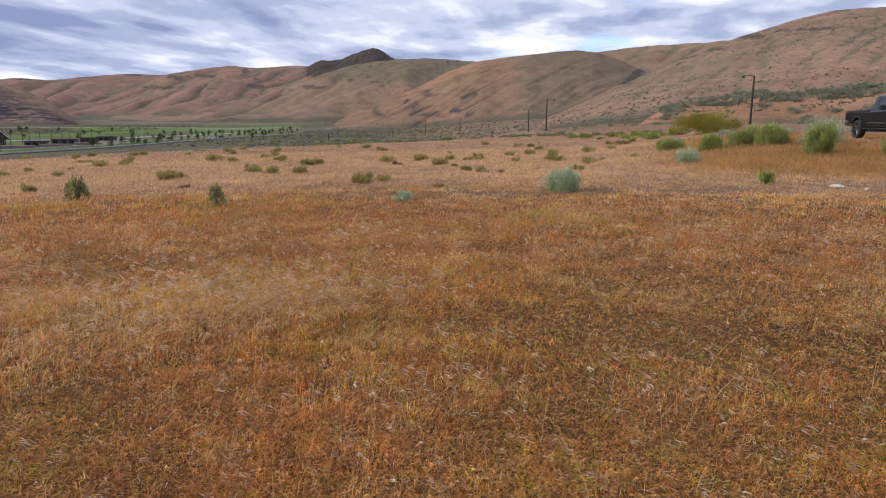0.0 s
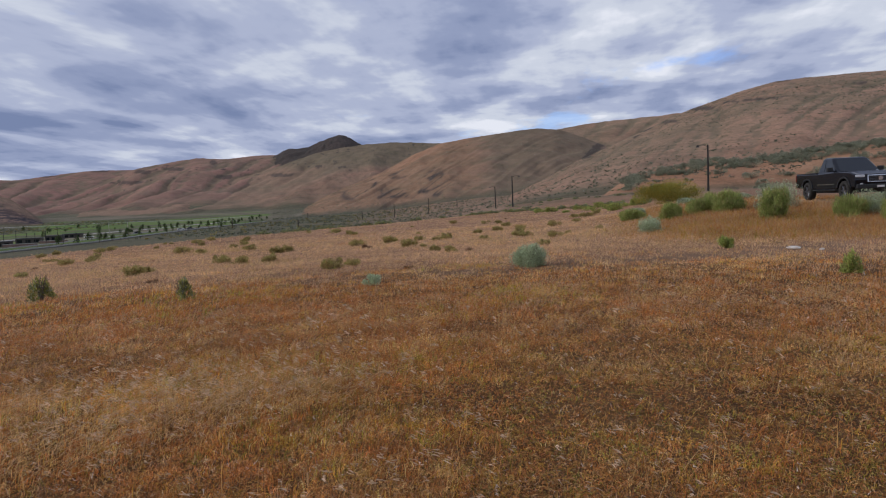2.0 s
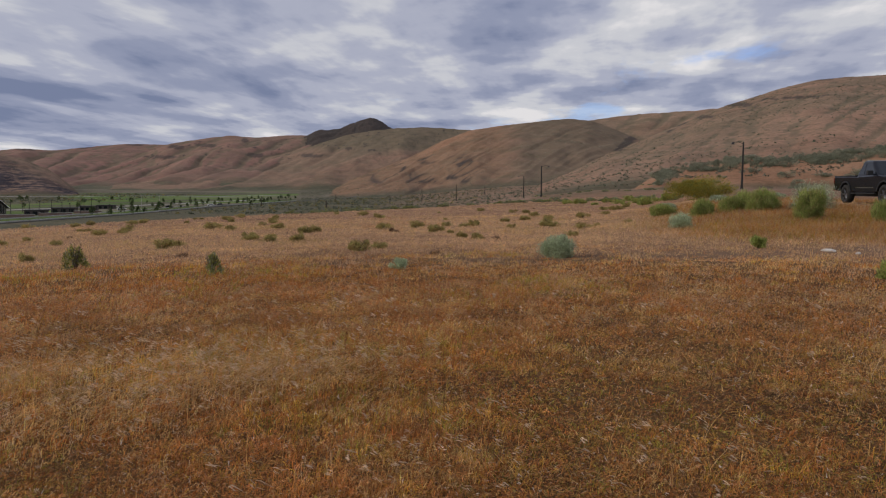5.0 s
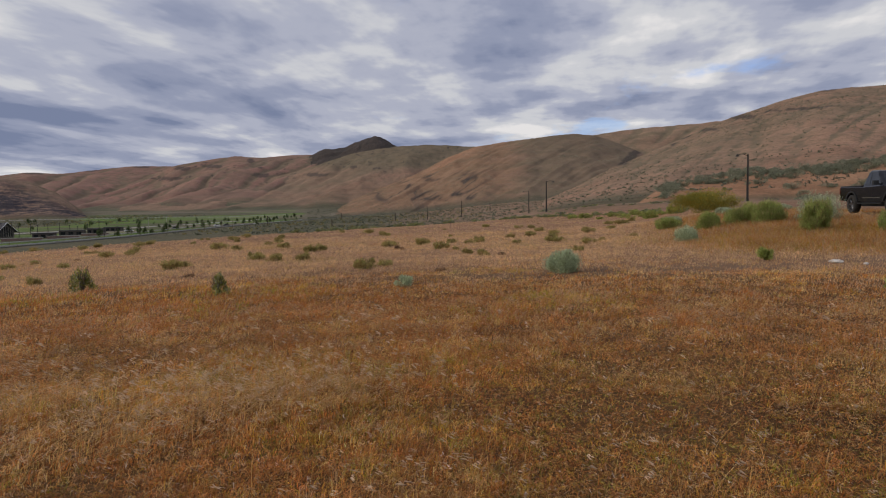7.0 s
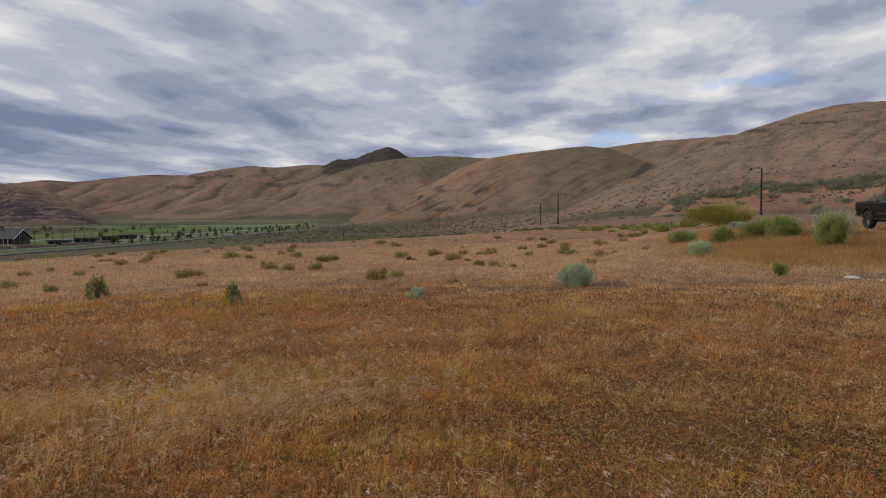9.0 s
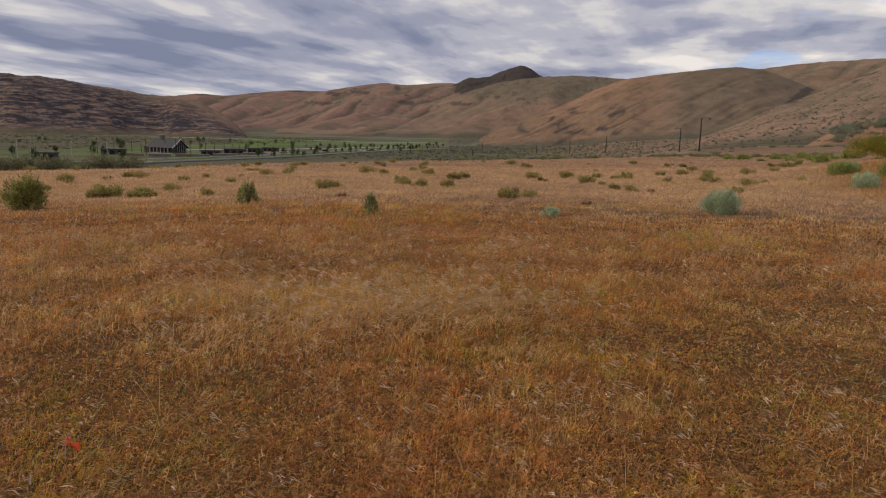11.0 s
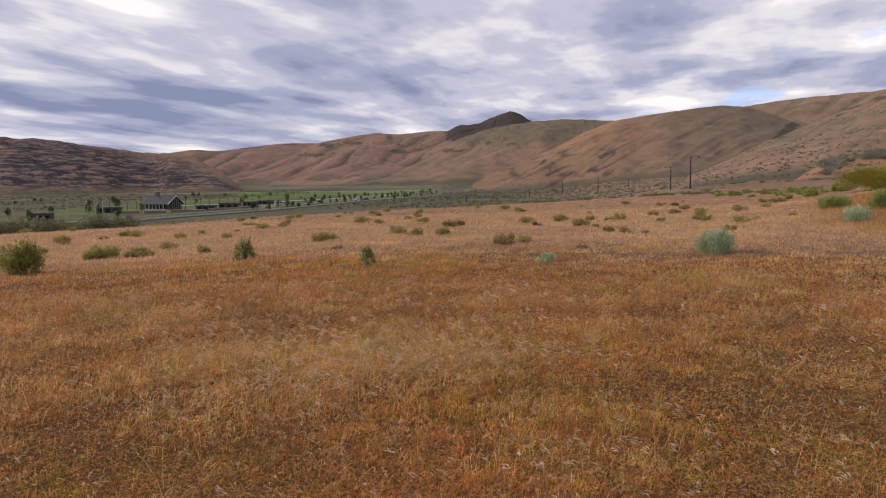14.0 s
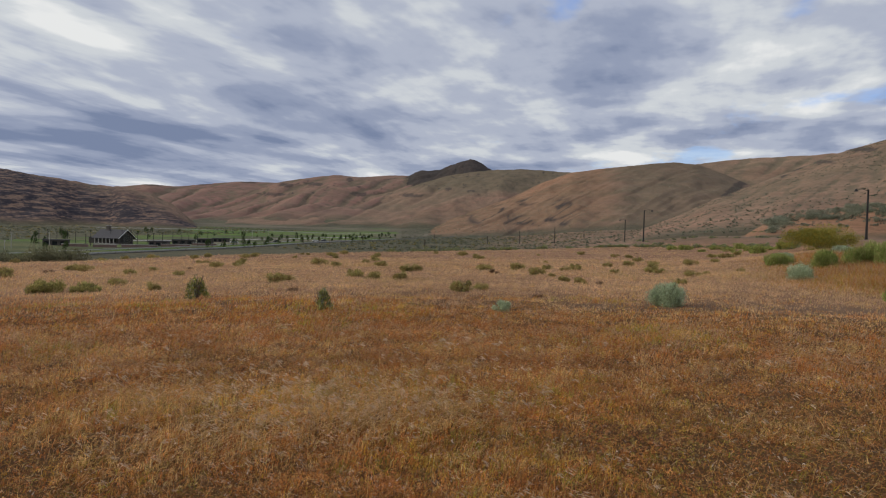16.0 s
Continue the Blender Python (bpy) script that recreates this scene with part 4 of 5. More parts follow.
def leaf_cloud(g, wide, tall, count, leaf, tints, upright, clumps, low=0.0, taper=0.0, slim=0.16):
    """Small pointed leaves in uneven clumps over a dome, with gaps."""
    ca, cr = g.uniform(0, 2 * np.pi, clumps), np.sqrt(g.random(clumps)) * 0.78
    ch = np.sqrt(np.clip(1 - cr**2, 0.05, 1)) * g.uniform(0.0, 1.0, clumps) ** 0.7
    centres = np.stack([np.cos(ca) * cr * wide, np.sin(ca) * cr * wide, low + ch * tall * 0.72], 1)
    k = g.integers(0, clumps, count)
    spread = g.normal(0, 1, (count, 3))
    spread /= np.linalg.norm(spread, axis=1, keepdims=True) / np.cbrt(g.random((count, 1)))
    size = g.uniform(0.22, 0.42, clumps)[k][:, None]
    p = centres[k] + spread * size * np.array([wide, wide, tall * 0.8])
    p[:, 2] = np.maximum(p[:, 2], 0.02 + low * 0.5)
    p[:, :2] *= 1 - taper * np.clip(p[:, 2:3] / tall, 0, 1)
    out = p * np.array([1 / wide, 1 / wide, 0.6 / tall])
    d = out * (1 - upright) + np.array([0, 0, 1.0]) * upright + g.normal(0, 0.45, (count, 3))
    d /= np.linalg.norm(d, axis=1, keepdims=True)
    s = np.cross(d, g.normal(0, 1, (count, 3)))
    s /= np.linalg.norm(s, axis=1, keepdims=True)
    length = leaf * g.uniform(0.6, 1.5, (count, 1))
    faces = np.stack([p - s * length * slim, p + s * length * slim, p + d * length], 1)
    tint = np.array(tints)[g.integers(0, len(tints), count)] * g.uniform(0.75, 1.25, (count, 1)) * g.uniform(0.8, 1.15, clumps)[k][:, None]
    return faces.reshape(-1, 3), count, tint


def shrub(name, seed, wide, tall, tints, count, leaf, upright, clumps, label, group, low=0.0, stems=9, taper=0.0, slim=0.16):
    g = np.random.default_rng(seed)
    root = thing(name, label, "shrub", group=group)
    bm = bmesh.new()
    for _ in range(stems):
        a, out = g.uniform(0, 2 * math.pi), g.uniform(0.25, 0.8)
        knee = Vector((math.cos(a) * out * wide * 0.4, math.sin(a) * out * wide * 0.4, tall * 0.35))
        tip = Vector((math.cos(a + 0.2) * out * wide, math.sin(a + 0.2) * out * wide, tall * g.uniform(0.6, 0.9)))
        rod(bm, (0, 0, -0.04), knee, 0.02 * tall + 0.006, 0.012 * tall + 0.003, 5)
        rod(bm, knee, tip, 0.012 * tall + 0.003, 0.003, 5)
    part("woody_base", bm, STEM, root, "grey branching woody base")
    v, n, t = leaf_cloud(g, wide, tall, count, leaf, tints, upright, clumps, low, taper, slim)
    ob = new("foliage", tri_mesh("foliage", v, n, t, LEAVES))
    ob.parent = root
    return root


def place(root, bearing, dist, turn=0.0, scale=1.0, sink=0.02, copy=False):
    x, y, z = spot(bearing, dist)
    m = pose(x, y, z - sink, 0, 0, turn)
    if copy:
        ob = copy_thing(root, m)
    else:
        ob = root
        ob.matrix_basis = m
    ob.scale = (scale, scale, scale)
    return ob


# single shrubs round the near field
place(shrub("sagebrush", 11, 0.40, 0.60, SAGE_TINTS, 16000, 0.036, 0.45, 60, "round grey-green sagebrush alone in the dry grass", ""), 15.35, 14.9)
place(shrub("sagebrush", 12, 0.24, 0.24, SAGE_TINTS, 1300, 0.045, 0.4, 12, "small grey-green sagebrush seedling low in the grass", ""), 1.75, 13.4)
place(shrub("greasewood", 13, 0.30, 0.66, DARK_TINTS + GREY_TINTS[1:2], 1050, 0.06, 0.9, 16, "upright spindly olive shrub standing in rusty grass", "dark shrubs of the field", taper=0.75), -22.95, 15.8)
place(shrub("greasewood", 14, 0.24, 0.50, DARK_TINTS + GREY_TINTS[1:2], 700, 0.06, 0.9, 14, "small upright olive shrub in rusty grass", "dark shrubs of the field", taper=0.7), -13.25, 13.0)
place(shrub("greasewood", 15, 0.46, 0.86, DARK_TINTS + SPROUT_TINTS[2:], 6200, 0.06, 0.5, 34, "large leafy olive-green shrub at the field's edge", "dark shrubs of the field"), -38.4, 16.3)
place(shrub("rabbitbrush", 16, 0.46, 0.42, SPROUT_TINTS, 2600, 0.07, 0.75, 16, "low yellow-green rabbitbrush clump in pale grass", "low green clumps"), -33.4, 19.3)
place(shrub("rabbitbrush", 17, 0.40, 0.30, SPROUT_TINTS, 1800, 0.07, 0.75, 12, "flat yellow-green rabbitbrush clump in pale grass", "low green clumps"), -30.7, 19.0)
place(shrub("rabbitbrush", 18, 0.20, 0.36, GREEN_TINTS, 1300, 0.06, 0.75, 12, "small bushy green shrub on the bare track edge", ""), 30.8, 18.4)
place(shrub("rabbitbrush", 19, 0.17, 0.50, GREEN_TINTS + SPROUT_TINTS[:1], 900, 0.06, 0.8, 10, "narrow green shrub in rusty grass", ""), 39.3, 13.1)
place(shrub("sagebrush", 20, 0.46, 0.66, SAGE_TINTS, 6000, 0.05, 0.35, 40, "blue-grey sagebrush at the foot of the bank", ""), 25.2, 24.5)

# ------------------------------------------------------------------ low green clumps over the field
def scatter_copies(kinds, spots, g, scale=(0.8, 1.25), sink=0.03):
    """Kinds of shrub set out one by one: the first of each kind stands at a spot of its own, the rest are copies."""
    used = set()
    for k, (bearing, dist) in enumerate(spots):
        root = kinds[k % len(kinds)]
        place(root, bearing, dist, g.uniform(0, 360), g.uniform(*scale), sink, copy=root in used)
        used.add(root)


g_field = np.random.default_rng(41)
CLUMP = "low yellow-green clump in pale dry grass"
tufts = [shrub("rabbitbrush", 50 + k, 0.26 + 0.05 * k, 0.30 + 0.03 * k, SPROUT_TINTS + [(0.40, 0.26, 0.12)], 1500, 0.055, 0.75, 14, CLUMP, "low green clumps", stems=5) for k in range(4)]
spots = [(-26.1, 18.7), (-16.7, 21.2), (-15.8, 22.0), (-24.2, 25.6), (-6.4, 21.9), (-8.8, 22.2), (-1.4, 17.7), (0.2, 18.4), (6.4, 24.4), (8.7, 21.3), (16.6, 22.1), (-21.1, 31.7), (7.4, 22.2), (-27.6, 27.0), (-10.2, 23.8), (-28.5, 21.0),
         (-5.0, 28), (3.5, 30), (11.5, 28), (-30.5, 31), (-35.5, 27), (-37, 23), (-19.4, 34), (-13, 33), (14.5, 33), (6, 38), (-8.4, 39)]
spots += [(g_field.uniform(-40, 22), g_field.uniform(24, 58)) for _ in range(70)]
scatter_copies(tufts, spots, g_field, (0.55, 1.15))
BROWN_TINTS = [(0.22, 0.13, 0.08), (0.28, 0.17, 0.10), (0.16, 0.10, 0.065)]
dead = [shrub("dead_weed", 60 + k, 0.22, 0.20, BROWN_TINTS, 320, 0.06, 0.5, 6, "low dead brown weed in the dry grass", "dead weeds", stems=7) for k in range(2)]
scatter_copies(dead, [(5.0, 16.2), (13.4, 62), (-23.2, 30), (8.5, 33), (12.4, 36), (1.5, 26), (-15.5, 17.5), (10.2, 21), (-33, 30)], g_field, (0.7, 1.2))

# ------------------------------------------------------------------ the bank by the pull-out
place(shrub("rabbitbrush", 70, 2.15, 1.65, YELLOW_TINTS + GREEN_TINTS[2:], 24000, 0.08, 0.5, 26, "wide yellow-olive rabbitbrush on the bank", ""), 26.4, 47)
for b, d, w, h, s in ((26.7, 29.3, 0.45, 0.72, 71), (29.4, 30.2, 0.80, 0.95, 72), (31.0, 29.6, 0.65, 1.0, 73), (34.2, 26.6, 0.50, 1.3, 74), (39.1, 26.4, 0.55, 0.80, 75), (42.2, 25.4, 0.6, 1.0, 76), (23.7, 33.0, 0.6, 0.55, 77)):
    place(shrub("rabbitbrush", s, w, h, [(0.33, 0.40, 0.115), (0.42, 0.47, 0.15), (0.27, 0.33, 0.09), (0.43, 0.37, 0.16)], 13000, 0.16, 0.9, 40, "feathery bright green rabbitbrush on the grassy bank", "green shrubs of the bank", slim=0.045), b, d, s * 40)
for b, d, w, h, s in ((34.2, 30.5, 0.95, 1.45, 80), (40.6, 27.3, 1.0, 1.15, 81), (24.0, 36.0, 0.55, 0.45, 82), (28.0, 37.0, 0.6, 0.45, 83), (43.0, 29.5, 0.8, 0.8, 84), (31.8, 37.5, 0.7, 0.5, 85)):
    place(shrub("sagebrush", s, w, h, SAGE_TINTS + GREY_TINTS[1:2], 8000, 0.06, 0.45, 30, "dull grey-green sagebrush behind the bank", "sagebrush of the bank"), b, d, s * 33)


edge_shrubs = [shrub("rabbitbrush", 87 + k, 0.8, 0.7, GREEN_TINTS + SPROUT_TINTS[2:], 900, 0.16, 0.7, 12, "low green shrub at the end of the bank", "green shrubs of the bank", stems=4) for k in range(2)]
scatter_copies(edge_shrubs, [(18.4, 66), (19.3, 72), (20.2, 62), (21.0, 68), (21.8, 58), (22.5, 63), (23.2, 55), (17.2, 78), (16.1, 84), (24.3, 52), (20.8, 55), (22.2, 50)], g_field, (0.5, 1.1))


def build_bank_grass():
    """Taller rough grass and weeds on the bank."""
    n = 150000
    b, r = np.radians(rng.uniform(20, 52, n)), rng.uniform(19, 40, n)
    x, y = r * np.sin(b), r * np.cos(b)
    keep = (np.hypot((x - 21.9) / 2.6, (y - 27.8) / 4.5) > 1) & (rng.random(n) < step01((np.degrees(b) - 19) / 12) * step01((r - 18.5) / 5))
    x, y, r = x[keep], y[keep], r[keep]
    n = len(x)
    z = land(x, y)[0]
    green = np.clip((fbm(x / 3, y / 3, 140, 3) - 0.5) * 5, 0, 1)
    tint = pick([(1.2, RUSSET), (0.4, RUST), (1.5, PINK), (0.5, STRAW), (0.3 + 0.8 * green, OCHRE), (0.7 * green, GREEN)], n) * rng.uniform(0.6, 0.95, (n, 1)) * (0.62 + 0.7 * fbm(x / 1.4, y / 1.4, 147, 3))[:, None]
    h, w = 0.28 * rng.uniform(0.4, 1.2, n) * np.clip((r - 18) / 5, 0.2, 1) * (0.35 + 0.65 * step01((np.degrees(np.arctan2(x, y)) - 21) / 9)), 0.00038 * r * rng.uniform(0.6, 1.4, n)
    a, lean = rng.uniform(0, 2 * np.pi, n), rng.normal(0, 0.8, n)
    root = np.stack([x, y, z - 0.02], 1)
    s = np.stack([np.cos(a), np.sin(a), 0 * a], 1) * w[:, None]
    tip = root + np.stack([np.sin(a) * lean * h, np.cos(a) * lean * h, h], 1)
    me = tri_mesh("bank_grass", np.stack([root - s, root + s, tip], 1).reshape(-1, 3), n, tint, BLADES)
    tagged(new("bank_grass", me), "tall rough russet grass on the bank", "grass", kind="stuff")


build_bank_grass()


def stone(name, seed, size, label, at):
    g = np.random.default_rng(seed)
    bm = bmesh.new()
    bmesh.ops.create_icosphere(bm, subdivisions=3, radius=1.0)
    for v in bm.verts:
        n = noise.noise(v.co * 1.3 + Vector((seed, 0, 0))) * 0.3 + noise.noise(v.co * 4 + Vector((0, seed, 0))) * 0.08
        v.co = Vector((v.co.x * size[0], v.co.y * size[1], v.co.z * size[2])) * (1 + n)
    me = bpy.data.meshes.new(name)
    bm.to_mesh(me), bm.free()
    me.materials.append(ROCKPALE)
    ob = tagged(new(name, me), label, "stone")
    ob.matrix_basis = pose(*at, 0, 0, g.uniform(0, 360))
    return ob


x, y, z = spot(35.5, 17.9)
stone("pale_rock", 5, (0.155, 0.09, 0.042), "flat pale rock lying in the dry grass", (x, y, z + 0.05))
x, y, z = spot(37.4, 17.6)
stone("pale_rock", 6, (0.06, 0.05, 0.03), "small pale rock lying in the dry grass", (x, y, z + 0.03))


def marker_scrap():
    bm = bmesh.new()
    rod(bm, (0, 0, -0.05), (0.01, 0, 0.10), 0.0025, 0.002, 6)
    x, y, z = spot(-38.7, 3.33)
    root = thing("survey_flag", "small orange plastic survey flag low in the grass", "flag", (x, y, z), 20)
    part("wire", bm, GALV, root, "thin wire stake")
    bm = bmesh.new()
    bmesh.ops.create_grid(bm, x_segments=8, y_segments=5, size=0.5)
    for v in bm.verts:
        u, w = v.co.x + 0.5, v.co.y
        v.co = Vector((0.01 + u * 0.055, 0.012 * math.sin(u * 7 + w * 3), 0.09 + w * 0.028 - 0.035 * u * u + 0.006 * math.sin(u * 9)))
    bmesh.ops.solidify(bm, geom=bm.faces[:], thickness=0.0012)
    part("flag", bm, ORANGE, root, "crumpled orange plastic flag")


marker_scrap()


# ------------------------------------------------------------------ pickup
def prism(points, y0, y1, bevel=0.0):
    """A side outline (x, z) given depth from y0 to y1."""
    bm = bmesh.new()
    a = [bm.verts.new((x, y0, z)) for x, z in points]
    b = [bm.verts.new((x, y1, z)) for x, z in points]
    n = len(points)
    bm.faces.new(a), bm.faces.new(b[::-1])
    for i in range(n):
        bm.faces.new((a[i], b[i], b[(i + 1) % n], a[(i + 1) % n]))
    bmesh.ops.recalc_face_normals(bm, faces=bm.faces[:])
    if bevel:
        rims = [e for e in bm.edges if abs(e.verts[0].co.y - e.verts[1].co.y) < 1e-6]
        bmesh.ops.bevel(bm, geom=rims, offset=bevel, segments=3, affect="EDGES", profile=0.5)
    bmesh.ops.triangulate(bm, faces=[f for f in bm.faces if len(f.verts) > 4])
    return bm


def arch(cx, r, z, n=9):
    """Points of a wheel arch from front to back, seen from the side."""
    a0 = math.asin((z - 0.40) / r)
    return [(cx + r * math.cos(t), 0.40 + r * math.sin(t)) for t in np.linspace(a0, math.pi - a0, n)]


def pane(corners, thick):
    """A flat pane from four corners, given thickness outwards."""
    bm = bmesh.new()
    f = bm.faces.new([bm.verts.new(c) for c in corners])
    bm.normal_update()
    n = f.normal.copy()
    r = bmesh.ops.extrude_face_region(bm, geom=[f])
    bmesh.ops.translate(bm, verts=[v for v in r["geom"] if isinstance(v, bmesh.types.BMVert)], vec=n * thick)
    bmesh.ops.recalc_face_normals(bm, faces=bm.faces[:])
    return bm


def between(p, q, t):
    return Vector(p) * (1 - t) + Vector(q) * t


def wheel(parent, x, y):
    out = 1 if y > 0 else -1
    bm = bmesh.new()
    turn = Matrix.Translation((x, y, 0.40)) @ Matrix.Rotation(math.pi / 2, 4, "X")
    prof = [(0.24, -0.12), (0.36, -0.135), (0.395, -0.10), (0.40, 0.0), (0.395, 0.10), (0.36, 0.135), (0.24, 0.12)]
    n = 32
    rings = [[bm.verts.new(turn @ Vector((r * math.cos(2 * math.pi * k / n), r * math.sin(2 * math.pi * k / n), w))) for k in range(n)] for r, w in prof]
    for a, b in zip(rings, rings[1:] + rings[:1]):
        for k in range(n):
            bm.faces.new((a[k], a[(k + 1) % n], b[(k + 1) % n], b[k]))
    bmesh.ops.recalc_face_normals(bm, faces=bm.faces[:])
    tyre = part("tyre", bm, RUBBER, parent, smooth=True)
    bm = bmesh.new()
    for k in range(6):
        a = 2 * math.pi * k / 6
        c = Vector((x, y + out * 0.07, 0.40))
        rod(bm, c, c + Vector((math.cos(a) * 0.23, out * 0.02, math.sin(a) * 0.23)), 0.045, 0.03, 6)
    rod(bm, (x, y - out * 0.08, 0.40), (x, y + out * 0.05, 0.40), 0.238, 0.225, 28)
    rod(bm, (x, y + out * 0.04, 0.40), (x, y + out * 0.11, 0.40), 0.06, 0.05, 14)
    part("rim", bm, ALLOY, tyre, "six-spoke alloy rim")


def pickup():
    x, y, z = 22.08, 27.45, height(22.08, 27.45)
    t = thing("pickup_truck", "dark charcoal pickup truck with a chrome grille, parked on the dirt", "pickup truck", (x, y, z + 0.02), -103)
    body = [(2.62, 0.52), (2.66, 0.80), (2.60, 1.02), (2.2, 1.12), (1.15, 1.17), (-0.62, 1.13), (-0.66, 1.14), (-2.58, 1.16), (-2.66, 1.10), (-2.66, 0.62), (-2.5, 0.55)]
    rear, front = arch(-1.5, 0.50, 0.52), arch(1.75, 0.50, 0.52)
    body = body + rear[::-1] + [(0.4, 0.46)] + front[::-1]
    b = part("body", prism(body, -0.90, 0.90, 0.045), PAINT, t, "dark charcoal painted body")
    # open bed cut into the back
    part("bed", boxed((-2.56, -0.74, 1.155), (-0.72, 0.74, 1.17)), BLACK, b, "black bed liner")
    for s in (-1, 1):
        part("bed_rail", boxed((-2.62, s * 0.82 - 0.07, 1.14), (-0.66, s * 0.82 + 0.07, 1.19), 0.015), BLACK, b)
    lo = [(1.22, -0.86, 1.12), (1.22, 0.86, 1.12), (-0.64, 0.86, 1.12), (-0.64, -0.86, 1.12)]
    hi = [(0.36, -0.68, 1.76), (0.36, 0.68, 1.76), (-0.36, 0.68, 1.78), (-0.36, -0.68, 1.78)]
    bm = bmesh.new()
    lv, hv = [bm.verts.new(p) for p in lo], [bm.verts.new(p) for p in hi]
    bm.faces.new(hv), bm.faces.new(lv[::-1])
    for i in range(4):
        bm.faces.new((lv[i], lv[(i + 1) % 4], hv[(i + 1) % 4], hv[i]))
    bmesh.ops.recalc_face_normals(bm, faces=bm.faces[:])
    bmesh.ops.bevel(bm, geom=[e for e in bm.edges if max(v.co.z for v in e.verts) > 1.5], offset=0.085, segments=4, affect="EDGES", profile=0.5)
    cab = part("cab", bm, PAINT, t, "painted cab with a rounded roof", smooth=False)
    lo, hi = [Vector(p) for p in lo], [Vector(p) for p in hi]

    def window(name, i, j, u0, u1, v0, v1, label=""):
        quad = [between(between(lo[i], hi[i], v), between(lo[j], hi[j], v), u) for u, v in ((u0, v0), (u1, v0), (u1, v1), (u0, v1))]
        c = sum(quad, Vector()) / 4
        n = (quad[1] - quad[0]).cross(quad[3] - quad[0])
        if n.dot(c - Vector((0.2, 0, 1.4))) < 0:
            quad.reverse()
        part(name, pane(quad, 0.008), GLASS, cab, label)

    window("windscreen", 0, 1, 0.06, 0.94, 0.10, 0.87, "dark sloping windscreen")
    window("rear_window", 2, 3, 0.10, 0.90, 0.22, 0.88)
    for i, j in ((1, 2), (3, 0)):
        a, b2 = (0.10, 0.62) if i == 1 else (0.38, 0.90)
        window("front_side_window", i, j, a, b2, 0.14, 0.88)
        a, b2 = (0.66, 0.93) if i == 1 else (0.07, 0.34)
        window("rear_side_window", i, j, a, b2, 0.16, 0.84)
    hood = [(2.56, 1.03), (2.2, 1.145), (1.2, 1.20), (1.2, 1.14), (2.2, 1.08), (2.5, 0.99)]
    part("bonnet", prism(hood, -0.70, 0.70, 0.02), PAINT, t)
    part("grille_surround", prism([(2.60, 0.70), (2.680, 0.72), (2.665, 0.985), (2.60, 1.0)], -0.46, 0.46, 0.02), CHROME, t, "wide chrome grille surround")
    g = part("grille", boxed((2.62, -0.42, 0.74), (2.690, 0.42, 0.955), 0.01), BLACK, t, "black mesh grille")
    for k in range(3):
        part("grille_bar", boxed((2.688, -0.40, 0.775 + 0.06 * k), (2.700, 0.40, 0.785 + 0.06 * k)), ALLOY, g)
    part("badge", rod(bmesh.new(), (2.69, 0, 0.85), (2.712, 0, 0.85), 0.085, 0.08, 24), CHROME, g, "plain oval chrome badge")
    for s in (-1, 1):
        part("headlight", boxed((2.42, s * 0.71 - 0.17, 0.90), (2.65, s * 0.71 + 0.17, 1.0), 0.03), LENS, t, "clear headlight")
        part("fog_lamp", rod(bmesh.new(), (2.60, s * 0.68, 0.62), (2.675, s * 0.68, 0.62), 0.06, 0.055, 16), LENS, t)
        part("tail_light", boxed((-2.675, s * 0.84 - 0.06, 0.85), (-2.62, s * 0.84 + 0.06, 1.12), 0.01), RED, t)
        m = part("mirror", boxed((0.72, s * 1.0 - 0.11, 1.18), (0.86, s * 1.0 + 0.11, 1.36), 0.03), BLACK, t)
        part("mirror_arm", rod(bmesh.new(), (0.78, s * 0.82, 1.20), (0.78, s * 0.95, 1.24), 0.025, 0.02, 8), BLACK, m)
        part("side_step", boxed((-0.85, s * 0.90 - 0.06, 0.42), (1.15, s * 0.90 + 0.06, 0.47), 0.015), BLACK, t)
        part("door_trim", boxed((-0.55, s * 0.903 - 0.006, 0.66), (0.95, s * 0.903 + 0.006, 0.69)), CHROME, t, "thin bright door strip")
        for hx in (-0.25, 0.35):
            part("door_handle", boxed((hx - 0.09, s * 0.905 - 0.02, 0.98), (hx + 0.09, s * 0.905 + 0.02, 1.01), 0.008), PAINT, t)
        for cx in (-1.5, 1.75):
            wheel(t, cx, s * 0.79)
            flare = [(cx + r * math.cos(a), 0.40 + r * math.sin(a)) for r, r2 in ((0.56, 0), ) for a in np.linspace(0.25, math.pi - 0.25, 11)]
            flare += [(cx + 0.50 * math.cos(a), 0.40 + 0.50 * math.sin(a)) for a in np.linspace(math.pi - 0.25, 0.25, 11)]
            part("wheel_flare", prism(flare, s * 0.905 - 0.025, s * 0.905 + 0.025), BLACK, t)
    part("bumper", boxed((2.50, -0.86, 0.46), (2.72, 0.86, 0.64), 0.04), BLACK, t, "black front bumper")
    part("rear_bumper", boxed((-2.80, -0.86, 0.55), (-2.62, 0.86, 0.70), 0.03), CHROME, t, "chrome rear bumper")
    part("number_plate", boxed((2.72, -0.13, 0.51), (2.728, 0.13, 0.585)), WHITE, t)
    t.scale = (1.05, 1.05, 1.07)
    part("underbody", boxed((-2.3, -0.62, 0.32), (2.3, 0.62, 0.56)), BLACK, t)


pickup()


